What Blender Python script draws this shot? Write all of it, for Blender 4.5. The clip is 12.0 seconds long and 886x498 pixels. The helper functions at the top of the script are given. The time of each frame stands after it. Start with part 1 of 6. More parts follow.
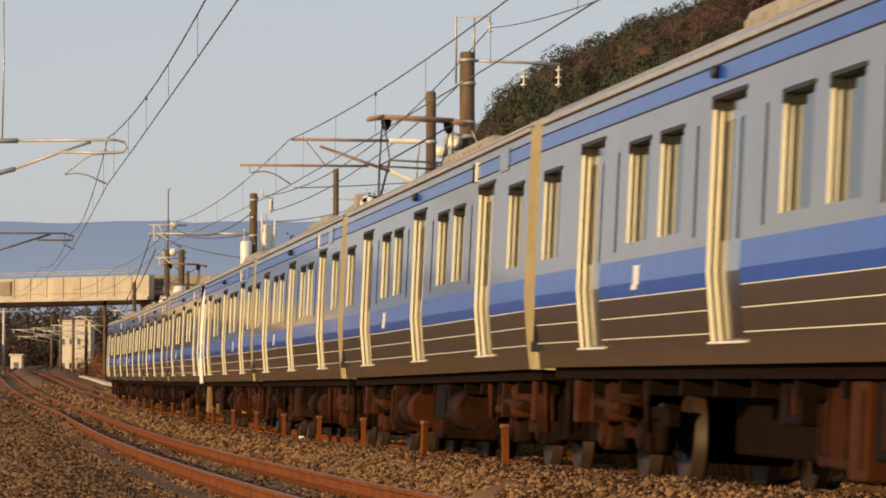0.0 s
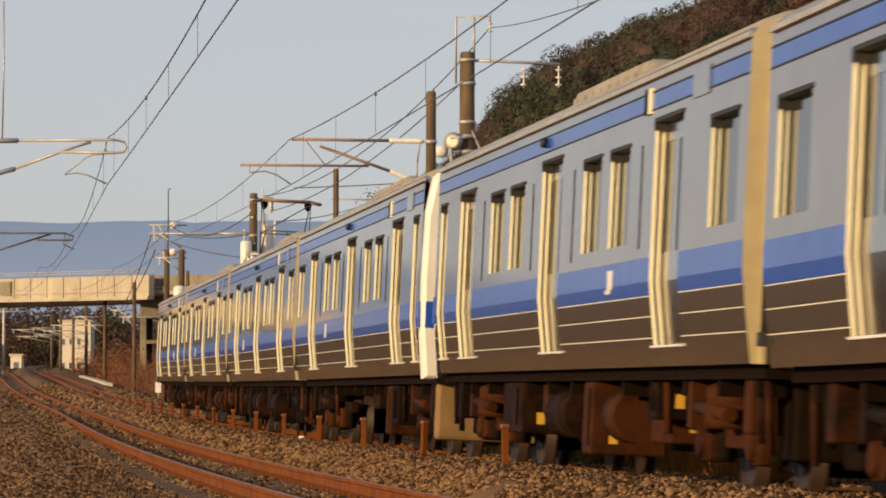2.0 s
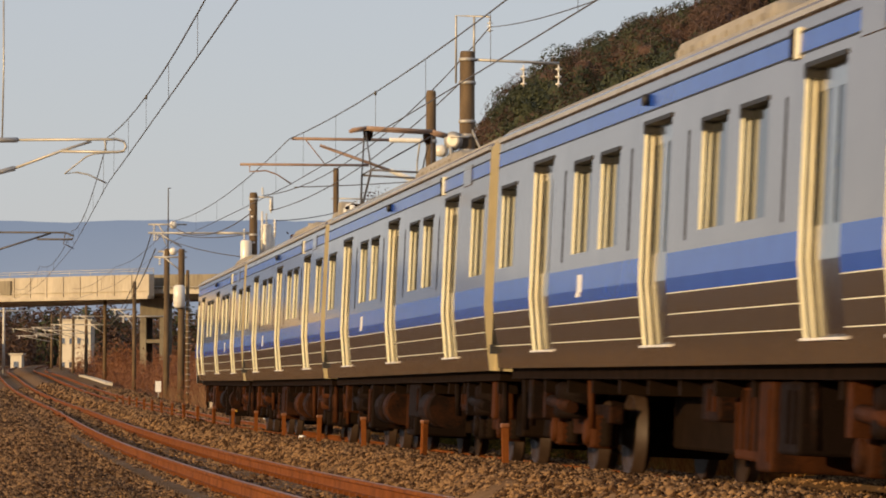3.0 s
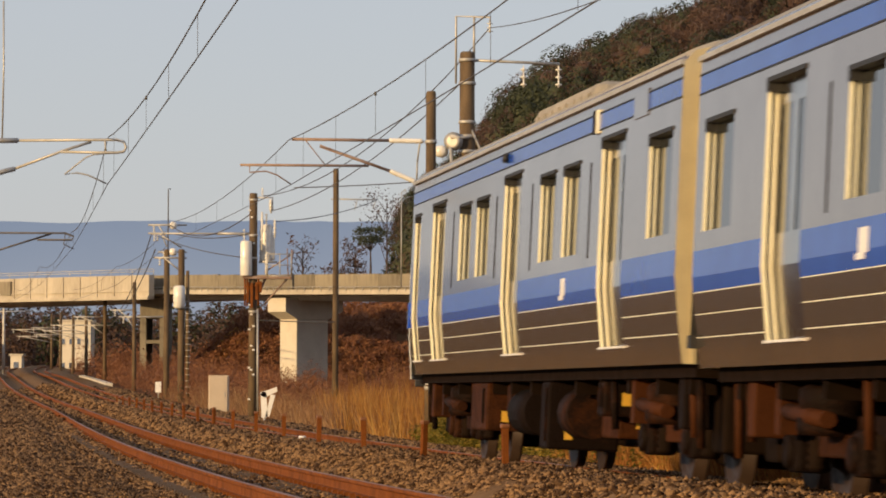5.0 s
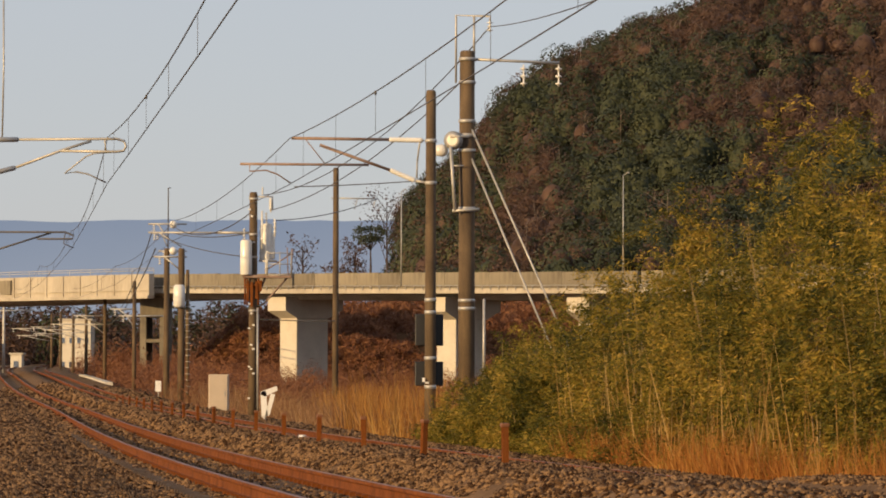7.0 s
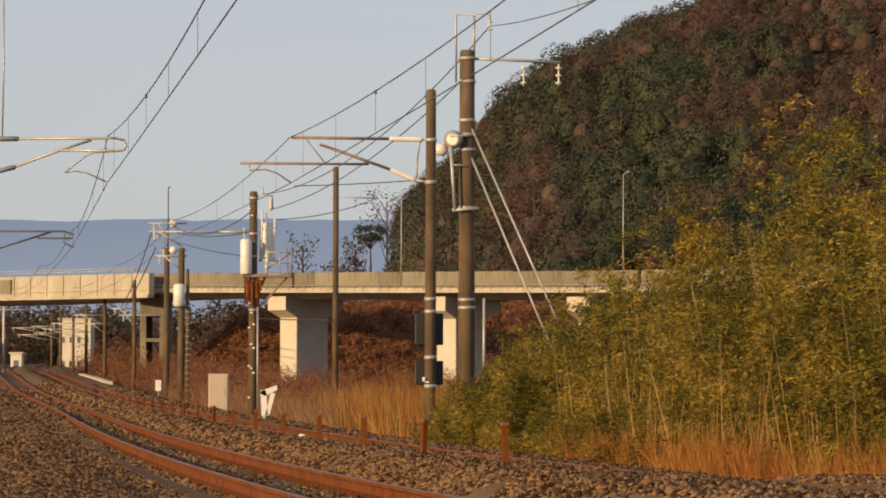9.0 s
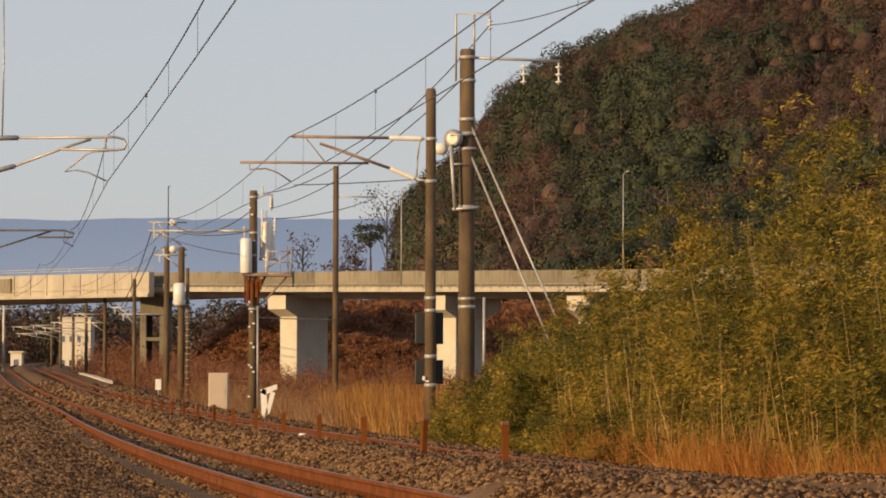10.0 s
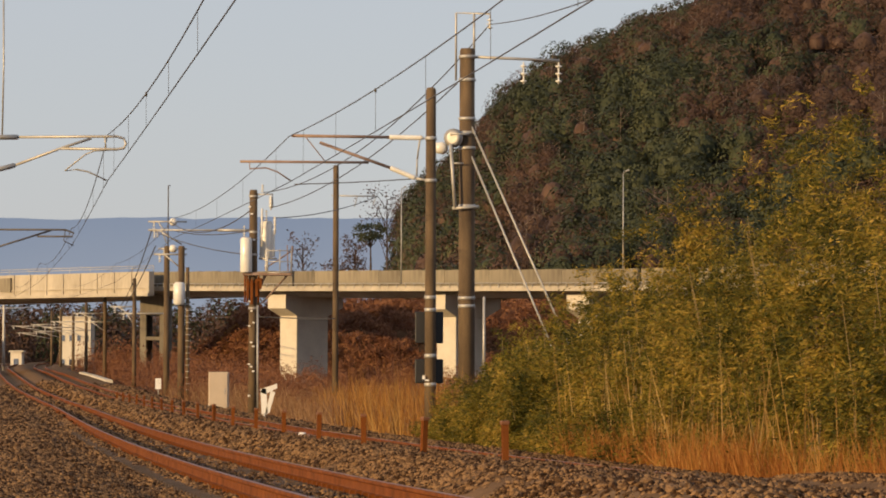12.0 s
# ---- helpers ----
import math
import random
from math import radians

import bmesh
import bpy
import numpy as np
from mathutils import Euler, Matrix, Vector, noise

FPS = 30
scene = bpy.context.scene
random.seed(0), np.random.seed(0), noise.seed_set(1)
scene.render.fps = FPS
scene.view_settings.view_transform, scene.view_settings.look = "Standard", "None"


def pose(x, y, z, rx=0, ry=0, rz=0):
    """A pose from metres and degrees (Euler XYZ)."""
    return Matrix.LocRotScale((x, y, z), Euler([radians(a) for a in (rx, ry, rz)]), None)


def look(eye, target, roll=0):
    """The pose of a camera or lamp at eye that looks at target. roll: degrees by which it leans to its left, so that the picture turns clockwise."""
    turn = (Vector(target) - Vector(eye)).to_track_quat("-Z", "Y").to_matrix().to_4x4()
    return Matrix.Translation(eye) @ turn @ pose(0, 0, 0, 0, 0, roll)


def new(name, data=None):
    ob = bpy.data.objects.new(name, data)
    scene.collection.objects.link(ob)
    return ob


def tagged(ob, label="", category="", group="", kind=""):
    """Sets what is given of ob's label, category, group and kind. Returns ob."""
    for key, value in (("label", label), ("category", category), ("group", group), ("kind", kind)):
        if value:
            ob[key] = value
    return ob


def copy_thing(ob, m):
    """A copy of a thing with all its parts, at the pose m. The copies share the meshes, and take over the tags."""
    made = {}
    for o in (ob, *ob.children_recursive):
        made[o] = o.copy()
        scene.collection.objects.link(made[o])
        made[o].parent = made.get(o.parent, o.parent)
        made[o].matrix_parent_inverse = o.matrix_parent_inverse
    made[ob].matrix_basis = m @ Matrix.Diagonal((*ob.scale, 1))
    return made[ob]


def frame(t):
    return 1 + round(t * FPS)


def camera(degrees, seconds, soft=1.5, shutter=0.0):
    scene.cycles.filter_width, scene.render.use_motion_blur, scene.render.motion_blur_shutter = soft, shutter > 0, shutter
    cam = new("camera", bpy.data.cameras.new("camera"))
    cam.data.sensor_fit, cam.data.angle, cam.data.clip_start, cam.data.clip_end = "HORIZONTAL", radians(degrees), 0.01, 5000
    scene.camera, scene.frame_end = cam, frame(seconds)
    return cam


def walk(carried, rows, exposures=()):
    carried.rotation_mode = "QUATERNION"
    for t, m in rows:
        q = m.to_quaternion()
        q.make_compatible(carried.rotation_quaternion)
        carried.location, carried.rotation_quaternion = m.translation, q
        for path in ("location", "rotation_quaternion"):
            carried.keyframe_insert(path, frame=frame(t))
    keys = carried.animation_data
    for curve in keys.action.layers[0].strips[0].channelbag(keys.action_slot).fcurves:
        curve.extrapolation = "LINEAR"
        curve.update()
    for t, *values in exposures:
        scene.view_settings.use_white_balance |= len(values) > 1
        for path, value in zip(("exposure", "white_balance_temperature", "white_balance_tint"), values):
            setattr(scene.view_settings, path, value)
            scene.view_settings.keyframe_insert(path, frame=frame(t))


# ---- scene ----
cam = camera(12.413, 12.0, soft=1.85, shutter=0.2)
EYE = (0.0, 0.0, 0.6346)


def aim(dy):
    """The camera's pose; dy: how far its picture slides down by a slight nod."""
    return look(EYE, (0.0, 100.0, EYE[2] + (216.2 + dy) / 72.114), 0.183)


walk(cam, [(t, aim(d)) for t, d in (
    (0, 3.3), (0.5, 3), (1, 6), (1.5, 3), (2, 3.2), (2.5, 3.4), (3, 2), (3.5, 2.4), (4.5, 2.8), (5, 3), (5.5, 3.5), (6, 3.4),
    (6.5, -2.8), (7, 1.3), (7.5, 1), (8.5, 0.4), (9, 0), (9.5, 0), (10, -1.7), (10.5, 0), (11, -1.7), (11.5, -3), (12, -3))],
    exposures=[(0, 0.0), (12, 0.0)])

# ---------------------------------------------------------------- light
SUN_EL, SUN_AZ = 11.5, 50.0      # degrees: height, and turn to the left of straight behind the camera
world = bpy.data.worlds.new("evening_sky")
scene.world = world
world.use_nodes = True
wn = world.node_tree.nodes
sky = wn.new("ShaderNodeTexSky")
sky.sky_type = "NISHITA"
sky.sun_disc = False
sky.sun_elevation = radians(SUN_EL)
sky.sun_rotation = radians(180 + SUN_AZ)
sky.altitude = 50
sky.air_density, sky.dust_density, sky.ozone_density = 1.0, 0.6, 2.0
wn["Background"].inputs[1].default_value = 0.12
haze = wn.new("ShaderNodeMix")      # thin even haze over the whole sky
haze.data_type = "RGBA"
haze.inputs[0].default_value = 0.72
haze.inputs[7].default_value = (4.75, 4.75, 5.3, 1)
world.node_tree.links.new(sky.outputs[0], haze.inputs[6])
world.node_tree.links.new(haze.outputs[2], wn["Background"].inputs[0])
sun_data = bpy.data.lights.new("sun", "SUN")
sun_data.energy, sun_data.angle, sun_data.color = 5.0, radians(0.6), (1.0, 0.67, 0.32)
sun = new("sun", sun_data)
sun_from = Vector((-math.sin(radians(SUN_AZ)) * math.cos(radians(SUN_EL)), -math.cos(radians(SUN_AZ)) * math.cos(radians(SUN_EL)), math.sin(radians(SUN_EL))))
sun.matrix_world = look(sun_from * 200, (0, 0, 0))


# ---------------------------------------------------------------- materials
def mat(name, c1, c2=None, rough=0.7, metal=0.0, scale=4.0, fine=60.0, bump=0.0, bump_scale=None, per="", spread=0.25, stretch=None, spec=0.5, rvar=0.1):
    """A surface of two colours mixed by coarse and fine grain; per: '' or 'island' or 'object' for a shift from piece to piece."""
    m = bpy.data.materials.new(name)
    m.use_nodes = True
    nt = m.node_tree
    n, l = nt.nodes, nt.links
    bs = n["Principled BSDF"]
    c2 = c2 or tuple(v * 0.75 for v in c1)
    tc = n.new("ShaderNodeTexCoord")
    src = tc.outputs["Object"]
    if stretch:
        mp = n.new("ShaderNodeMapping")
        mp.inputs["Scale"].default_value = stretch
        l.new(src, mp.inputs["Vector"])
        src = mp.outputs["Vector"]
    def noise_node(s, d):
        t = n.new("ShaderNodeTexNoise")
        t.inputs["Scale"].default_value, t.inputs["Detail"].default_value = s, d
        l.new(src, t.inputs["Vector"])
        return t
    a, b = noise_node(scale, 4), noise_node(fine, 2)
    add = n.new("ShaderNodeMath")
    add.operation = "MULTIPLY_ADD"
    l.new(b.outputs[0], add.inputs[0])
    add.inputs[1].default_value = 0.45
    l.new(a.outputs[0], add.inputs[2])
    fac = add.outputs[0]
    if per:
        if per == "island":
            rnd = n.new("ShaderNodeNewGeometry").outputs["Random Per Island"]
        else:
            rnd = n.new("ShaderNodeObjectInfo").outputs["Random"]
        mm = n.new("ShaderNodeMath")
        mm.operation = "MULTIPLY_ADD"
        l.new(rnd, mm.inputs[0])
        mm.inputs[1].default_value = spread * 2
        l.new(fac, mm.inputs[2])
        sub = n.new("ShaderNodeMath")
        sub.operation = "SUBTRACT"
        l.new(mm.outputs[0], sub.inputs[0])
        sub.inputs[1].default_value = spread
        fac = sub.outputs[0]
    ramp = n.new("ShaderNodeValToRGB")
    ramp.color_ramp.elements[0].position, ramp.color_ramp.elements[0].color = 0.42, (*c1, 1)
    ramp.color_ramp.elements[1].position, ramp.color_ramp.elements[1].color = 1.0, (*c2, 1)
    l.new(fac, ramp.inputs[0])
    l.new(ramp.outputs[0], bs.inputs["Base Color"])
    bs.inputs["Metallic"].default_value = metal
    bs.inputs["Specular IOR Level"].default_value = spec
    mr = n.new("ShaderNodeMapRange")
    mr.inputs["To Min"].default_value, mr.inputs["To Max"].default_value = max(0.02, rough - rvar), min(1, rough + rvar)
    l.new(a.outputs[0], mr.inputs["Value"])
    l.new(mr.outputs[0], bs.inputs["Roughness"])
    if bump:
        t = noise_node(bump_scale or fine, 3)
        bp = n.new("ShaderNodeBump")
        bp.inputs["Strength"].default_value, bp.inputs["Distance"].default_value = bump, 0.02
        l.new(t.outputs[0], bp.inputs["Height"])
        l.new(bp.outputs[0], bs.inputs["Normal"])
    return m


def leafy(name, cols, rough=0.6, through_light=0.25, scale=0.35, single=0.7):
    """Leaves: colours picked patch by patch and piece by piece, with some light coming through."""
    m = bpy.data.materials.new(name)
    m.use_nodes = True
    n, l = m.node_tree.nodes, m.node_tree.links
    bs = n["Principled BSDF"]
    g = n.new("ShaderNodeNewGeometry")
    tc = n.new("ShaderNodeTexCoord")
    t = n.new("ShaderNodeTexNoise")
    t.inputs["Scale"].default_value = scale
    l.new(tc.outputs["Object"], t.inputs["Vector"])
    mx = n.new("ShaderNodeMath")
    mx.operation = "MULTIPLY_ADD"
    l.new(g.outputs["Random Per Island"], mx.inputs[0])
    mx.inputs[1].default_value = single
    sh = n.new("ShaderNodeMath")
    sh.operation = "MULTIPLY_ADD"
    l.new(t.outputs[0], sh.inputs[0])
    k = 1.9 - single
    sh.inputs[1].default_value, sh.inputs[2].default_value = k, 0.5 - k / 2 - single / 2
    l.new(sh.outputs[0], mx.inputs[2])
    r = n.new("ShaderNodeValToRGB")
    e = r.color_ramp.elements
    e[0].color, e[1].color = (*cols[0], 1), (*cols[-1], 1)
    for i, c in enumerate(cols[1:-1], 1):
        e.new(i / (len(cols) - 1)).color = (*c, 1)
    l.new(mx.outputs[0], r.inputs[0])
    l.new(r.outputs[0], bs.inputs["Base Color"])
    bs.inputs["Roughness"].default_value = rough
    bs.inputs["Specular IOR Level"].default_value = 0.15
    tr = n.new("ShaderNodeBsdfTranslucent")
    l.new(r.outputs[0], tr.inputs[0])
    mix = n.new("ShaderNodeMixShader")
    mix.inputs[0].default_value = through_light
    l.new(bs.outputs[0], mix.inputs[1])
    l.new(tr.outputs[0], mix.inputs[2])
    l.new(mix.outputs[0], n["Material Output"].inputs[0])
    return m


STEEL = mat("stainless_side", (0.47, 0.40, 0.34), (0.38, 0.32, 0.27), rough=0.10, metal=0.90, scale=1.5, fine=300, bump=0.015, bump_scale=3, rvar=0.03)
DOOR_STEEL = mat("stainless_door", (0.56, 0.52, 0.46), (0.46, 0.42, 0.37), rough=0.14, metal=1.0, scale=2, fine=200, rvar=0.05)
# the low sun's gleam on bare stainless is put into these cream and golden colours
SUNLIT_CREAM = mat("sunlit_cream_satin", (0.93, 0.92, 0.72), (0.82, 0.79, 0.58), rough=0.4, metal=0.0, scale=3, fine=80)
SUNLIT_END = mat("sunlit_stainless_end", (0.66, 0.57, 0.34), (0.48, 0.40, 0.24), rough=0.45, metal=0.2, scale=3, fine=80)
BLUE = mat("blue_belt", (0.022, 0.085, 0.46), (0.018, 0.065, 0.36), rough=0.16, scale=2, fine=120, rvar=0.04, spec=0.22)
RUBBER = mat("black_rubber", (0.012, 0.012, 0.012), (0.02, 0.02, 0.02), rough=0.6)
ROOF = mat("roof_cloth", (0.36, 0.33, 0.28), (0.22, 0.20, 0.17), rough=0.85, scale=2, fine=60, bump=0.2)
WHITE = mat("white_paint", (0.80, 0.79, 0.76), (0.68, 0.66, 0.62), rough=0.35, scale=3, fine=70)
# dust brown, darkened further: shade of the open underfloor is put into it
UNDER = mat("dusty_shaded_underframe", (0.052, 0.0155, 0.0034), (0.006, 0.0022, 0.0009), rough=0.75, scale=5, fine=40, bump=0.5, per="object", spread=0.5, spec=0.12)
TAN = mat("dusty_tan_plate", (0.26, 0.16, 0.06), (0.14, 0.08, 0.03), rough=0.7, scale=3, fine=40)
UNDER_DARK = mat("near_black_iron", (0.014, 0.007, 0.0035), (0.006, 0.0035, 0.002), rough=0.8, scale=4, fine=60, spec=0.06)
WHEEL = mat("wheel_steel", (0.05, 0.03, 0.02), (0.025, 0.014, 0.009), rough=0.5, metal=0.2, scale=6, spec=0.3)
YELLOW = mat("yellow_marking", (0.7, 0.42, 0.04), (0.6, 0.35, 0.05), rough=0.5)
RUST = mat("rusty_rail", (0.23, 0.072, 0.012), (0.09, 0.026, 0.006), rough=0.8, scale=3, fine=70, bump=0.3, spec=0.15)
RAIL_TOP = mat("rail_head", (0.26, 0.11, 0.045), (0.16, 0.06, 0.024), rough=0.5, metal=0.2, scale=2, fine=50)
CONCRETE = mat("concrete_pole", (0.185, 0.125, 0.065), (0.045, 0.030, 0.019), rough=0.85, scale=1.2, fine=40, bump=0.2, stretch=(3, 3, 0.7))
BRIDGE = mat("bridge_concrete", (0.52, 0.47, 0.38), (0.33, 0.29, 0.23), rough=0.9, scale=0.6, fine=6, bump=0.2, stretch=(1, 1, 0.3))
PIER = mat("pier_concrete", (0.62, 0.57, 0.47), (0.48, 0.43, 0.35), rough=0.9, scale=0.8, fine=8, bump=0.1)
GALV = mat("galvanised_steel", (0.50, 0.49, 0.46), (0.36, 0.34, 0.31), rough=0.5, metal=0.4, scale=4, fine=60)
RUSTY_ARM = mat("weathered_arm", (0.33, 0.24, 0.19), (0.20, 0.12, 0.08), rough=0.7, scale=3, fine=40)
WIRE = mat("dark_wire", (0.12, 0.11, 0.105), (0.075, 0.07, 0.068), rough=0.6, metal=0.3)
PORCELAIN = mat("white_porcelain", (0.78, 0.77, 0.72), (0.66, 0.64, 0.58), rough=0.25)
BLACK = mat("black_sheet", (0.012, 0.012, 0.013), (0.02, 0.019, 0.018), rough=0.55)
STONE = mat("ballast_stone", (0.25, 0.15, 0.076), (0.038, 0.019, 0.009), rough=0.9, scale=6, fine=90, per="island", spread=0.5, spec=0.1)
GROUND = mat("ballast_bed", (0.22, 0.135, 0.072), (0.10, 0.058, 0.03), rough=0.95, scale=1.5, fine=25, bump=0.5, bump_scale=22, spec=0.05)
# concrete darkened so that it carries the shadow band beside the rail
SLEEPER = mat("shaded_concrete_sleeper", (0.085, 0.055, 0.036), (0.045, 0.028, 0.018), rough=0.9, scale=4, fine=60, per="object")
SOIL = mat("dry_soil", (0.12, 0.064, 0.03), (0.065, 0.034, 0.016), rough=0.95, scale=0.3, fine=6, bump=0.5, spec=0.05)
# the shade between the tree crowns is put into this dark ground colour
SHADED_HILL_SOIL = mat("shaded_hill_ground", (0.030, 0.022, 0.013), (0.018, 0.014, 0.009), rough=0.95, scale=0.05, fine=1, spec=0.05)
BEIGE = mat("beige_enamel", (0.52, 0.43, 0.33), (0.44, 0.36, 0.27), rough=0.5, scale=2, fine=30)
HOUSE = mat("pale_plaster", (0.72, 0.66, 0.54), (0.62, 0.56, 0.45), rough=0.8, scale=0.4, fine=4)
LEAF_BAMBOO = leafy("bamboo_leaf", [(0.013, 0.020, 0.005), (0.055, 0.058, 0.010), (0.15, 0.125, 0.018), (0.33, 0.225, 0.034), (0.54, 0.36, 0.08)], through_light=0.3, scale=1.1, single=0.5)
# greens desaturated a little: the haze before the hill is put into them
LEAF_CONIFER = leafy("evergreen_leaf", [(0.020, 0.026, 0.015), (0.048, 0.056, 0.029), (0.095, 0.098, 0.046)], through_light=0.1, scale=0.16, single=0.22)
LEAF_BROWN = leafy("bare_twigs", [(0.046, 0.030, 0.023), (0.084, 0.050, 0.035), (0.14, 0.084, 0.058)], through_light=0.1, scale=0.16, single=0.3)
DRY_GRASS = leafy("dry_grass", [(0.13, 0.050, 0.012), (0.24, 0.10, 0.024), (0.38, 0.19, 0.045), (0.48, 0.29, 0.09)], through_light=0.25)
FIELD_GRASS = leafy("field_grass", [(0.12, 0.058, 0.031), (0.20, 0.102, 0.05), (0.29, 0.162, 0.078), (0.46, 0.31, 0.155)], through_light=0.2)
PARAPET = mat("stained_parapet", (0.31, 0.27, 0.195), (0.11, 0.094, 0.068), rough=0.9, scale=0.5, fine=3, bump=0.2, stretch=(1, 1, 0.25), per="object", spread=0.12)
RED_REED = leafy("red_brown_reed", [(0.16, 0.055, 0.014), (0.30, 0.11, 0.025), (0.42, 0.19, 0.045), (0.52, 0.30, 0.09)], through_light=0.25, scale=0.8)
PALE_REED = leafy("pale_reed", [(0.30, 0.14, 0.04), (0.42, 0.26, 0.09), (0.56, 0.40, 0.18)], through_light=0.2)
DRY_SHRUB = leafy("dry_shrub", [(0.12, 0.050, 0.027), (0.20, 0.086, 0.043), (0.29, 0.14, 0.068)], through_light=0.2)
BARK = mat("bark", (0.09, 0.06, 0.04), (0.05, 0.035, 0.025), rough=0.9, scale=4, fine=30)


def glass_mat(name):
    m = bpy.data.materials.new(name)
    m.use_nodes = True
    b = m.node_tree.nodes["Principled BSDF"]
    b.inputs["Base Color"].default_value = (0.02, 0.022, 0.022, 1)
    b.inputs["Roughness"].default_value = 0.03
    b.inputs["IOR"].default_value = 2.3
    b.inputs["Specular IOR Level"].default_value = 0.9
    return m


GLASS = glass_mat("tinted_window_glass")


def haze_glow_mat(name, low, high, z0, z1):
    """Far ridge as a plain distant backdrop: blue evening haze put into a self-glowing colour."""
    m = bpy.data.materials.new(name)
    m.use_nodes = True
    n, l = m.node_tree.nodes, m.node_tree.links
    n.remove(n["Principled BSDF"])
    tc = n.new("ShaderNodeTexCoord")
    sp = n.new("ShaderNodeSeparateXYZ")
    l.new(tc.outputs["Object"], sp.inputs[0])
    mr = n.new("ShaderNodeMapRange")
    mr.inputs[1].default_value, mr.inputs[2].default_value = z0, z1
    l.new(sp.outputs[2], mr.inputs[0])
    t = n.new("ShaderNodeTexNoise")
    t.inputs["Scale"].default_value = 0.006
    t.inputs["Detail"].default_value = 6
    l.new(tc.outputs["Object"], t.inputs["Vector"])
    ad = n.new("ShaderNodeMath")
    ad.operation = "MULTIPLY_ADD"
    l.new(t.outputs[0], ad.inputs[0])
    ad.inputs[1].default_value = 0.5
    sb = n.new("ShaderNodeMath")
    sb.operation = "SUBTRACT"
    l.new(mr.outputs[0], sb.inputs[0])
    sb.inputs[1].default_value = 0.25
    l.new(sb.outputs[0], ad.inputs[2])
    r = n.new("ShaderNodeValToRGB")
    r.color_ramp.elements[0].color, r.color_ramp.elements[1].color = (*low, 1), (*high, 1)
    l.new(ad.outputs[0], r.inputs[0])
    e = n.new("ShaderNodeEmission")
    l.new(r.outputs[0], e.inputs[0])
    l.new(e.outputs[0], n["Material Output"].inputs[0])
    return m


# ---------------------------------------------------------------- mesh helpers
def box(bm, x0, x1, y0, y1, z0, z1, mi=0, bevel=0.0):
    vs = [bm.verts.new(p) for p in ((x0, y0, z0), (x1, y0, z0), (x1, y1, z0), (x0, y1, z0), (x0, y0, z1), (x1, y0, z1), (x1, y1, z1), (x0, y1, z1))]
    fs = [bm.faces.new([vs[i] for i in q]) for q in ((3, 2, 1, 0), (4, 5, 6, 7), (0, 1, 5, 4), (1, 2, 6, 5), (2, 3, 7, 6), (3, 0, 4, 7))]
    for f in fs:
        f.material_index = mi
    if bevel:
        es = list({e for f in fs for e in f.edges})
        bmesh.ops.bevel(bm, geom=es, offset=bevel, segments=2, affect="EDGES", profile=0.5)


def tube(bm, p0, p1, r0, r1=None, n=10, mi=0, caps=True):
    p0, p1 = Vector(p0), Vector(p1)
    r1 = r0 if r1 is None else r1
    q = (p1 - p0).to_track_quat("Z", "Y")
    rings = []
    for p, r in ((p0, r0), (p1, r1)):
        rings.append([bm.verts.new(p + q @ Vector((r * math.cos(2 * math.pi * i / n), r * math.sin(2 * math.pi * i / n), 0))) for i in range(n)])
    for i in range(n):
        f = bm.faces.new((rings[0][i], rings[0][(i + 1) % n], rings[1][(i + 1) % n], rings[1][i]))
        f.smooth, f.material_index = True, mi
    if caps:
        bm.faces.new(list(reversed(rings[0]))).material_index = mi
        bm.faces.new(rings[1]).material_index = mi


def chain(bm, pts, r, n=6, mi=0):
    """A bent rod or wire swept through the points."""
    pts = [Vector(p) for p in pts]
    prev = None
    for i, p in enumerate(pts):
        d = (pts[min(i + 1, len(pts) - 1)] - pts[max(i - 1, 0)]).normalized()
        a = d.cross(Vector((0.31, 0.95, 0.05))).normalized()
        c = d.cross(a)
        ring = [bm.verts.new(p + (a * math.cos(2 * math.pi * k / n) + c * math.sin(2 * math.pi * k / n)) * r) for k in range(n)]
        if prev:
            for k in range(n):
                f = bm.faces.new((prev[k], prev[(k + 1) % n], ring[(k + 1) % n], ring[k]))
                f.smooth, f.material_index = True, mi
        else:
            bm.faces.new(ring)
        prev = ring
    bm.faces.new(prev)


def spun(bm, base, axis, prof, n=12, mi=0):
    """A turned body: prof is (distance along the axis, radius)."""
    base, axis = Vector(base), Vector(axis).normalized()
    q = axis.to_track_quat("Z", "Y")
    rings = [[bm.verts.new(base + axis * h + q @ Vector((r * math.cos(2 * math.pi * i / n), r * math.sin(2 * math.pi * i / n), 0))) for i in range(n)] for h, r in prof]
    for a, b in zip(rings[:-1], rings[1:]):
        for i in range(n):
            f = bm.faces.new((a[i], a[(i + 1) % n], b[(i + 1) % n], b[i]))
            f.smooth, f.material_index = True, mi
    bm.faces.new(list(reversed(rings[0]))).material_index = mi
    bm.faces.new(rings[-1]).material_index = mi


def part(name, bm, material, parent=None, label=""):
    me = bpy.data.meshes.new(name)
    bmesh.ops.recalc_face_normals(bm, faces=bm.faces)
    bm.to_mesh(me)
    bm.free()
    for m in (material if isinstance(material, (list, tuple)) else [material]):
        me.materials.append(m)
    ob = new(name, me)
    if parent:
        ob.parent = parent
    return tagged(ob, label=label) if label else ob


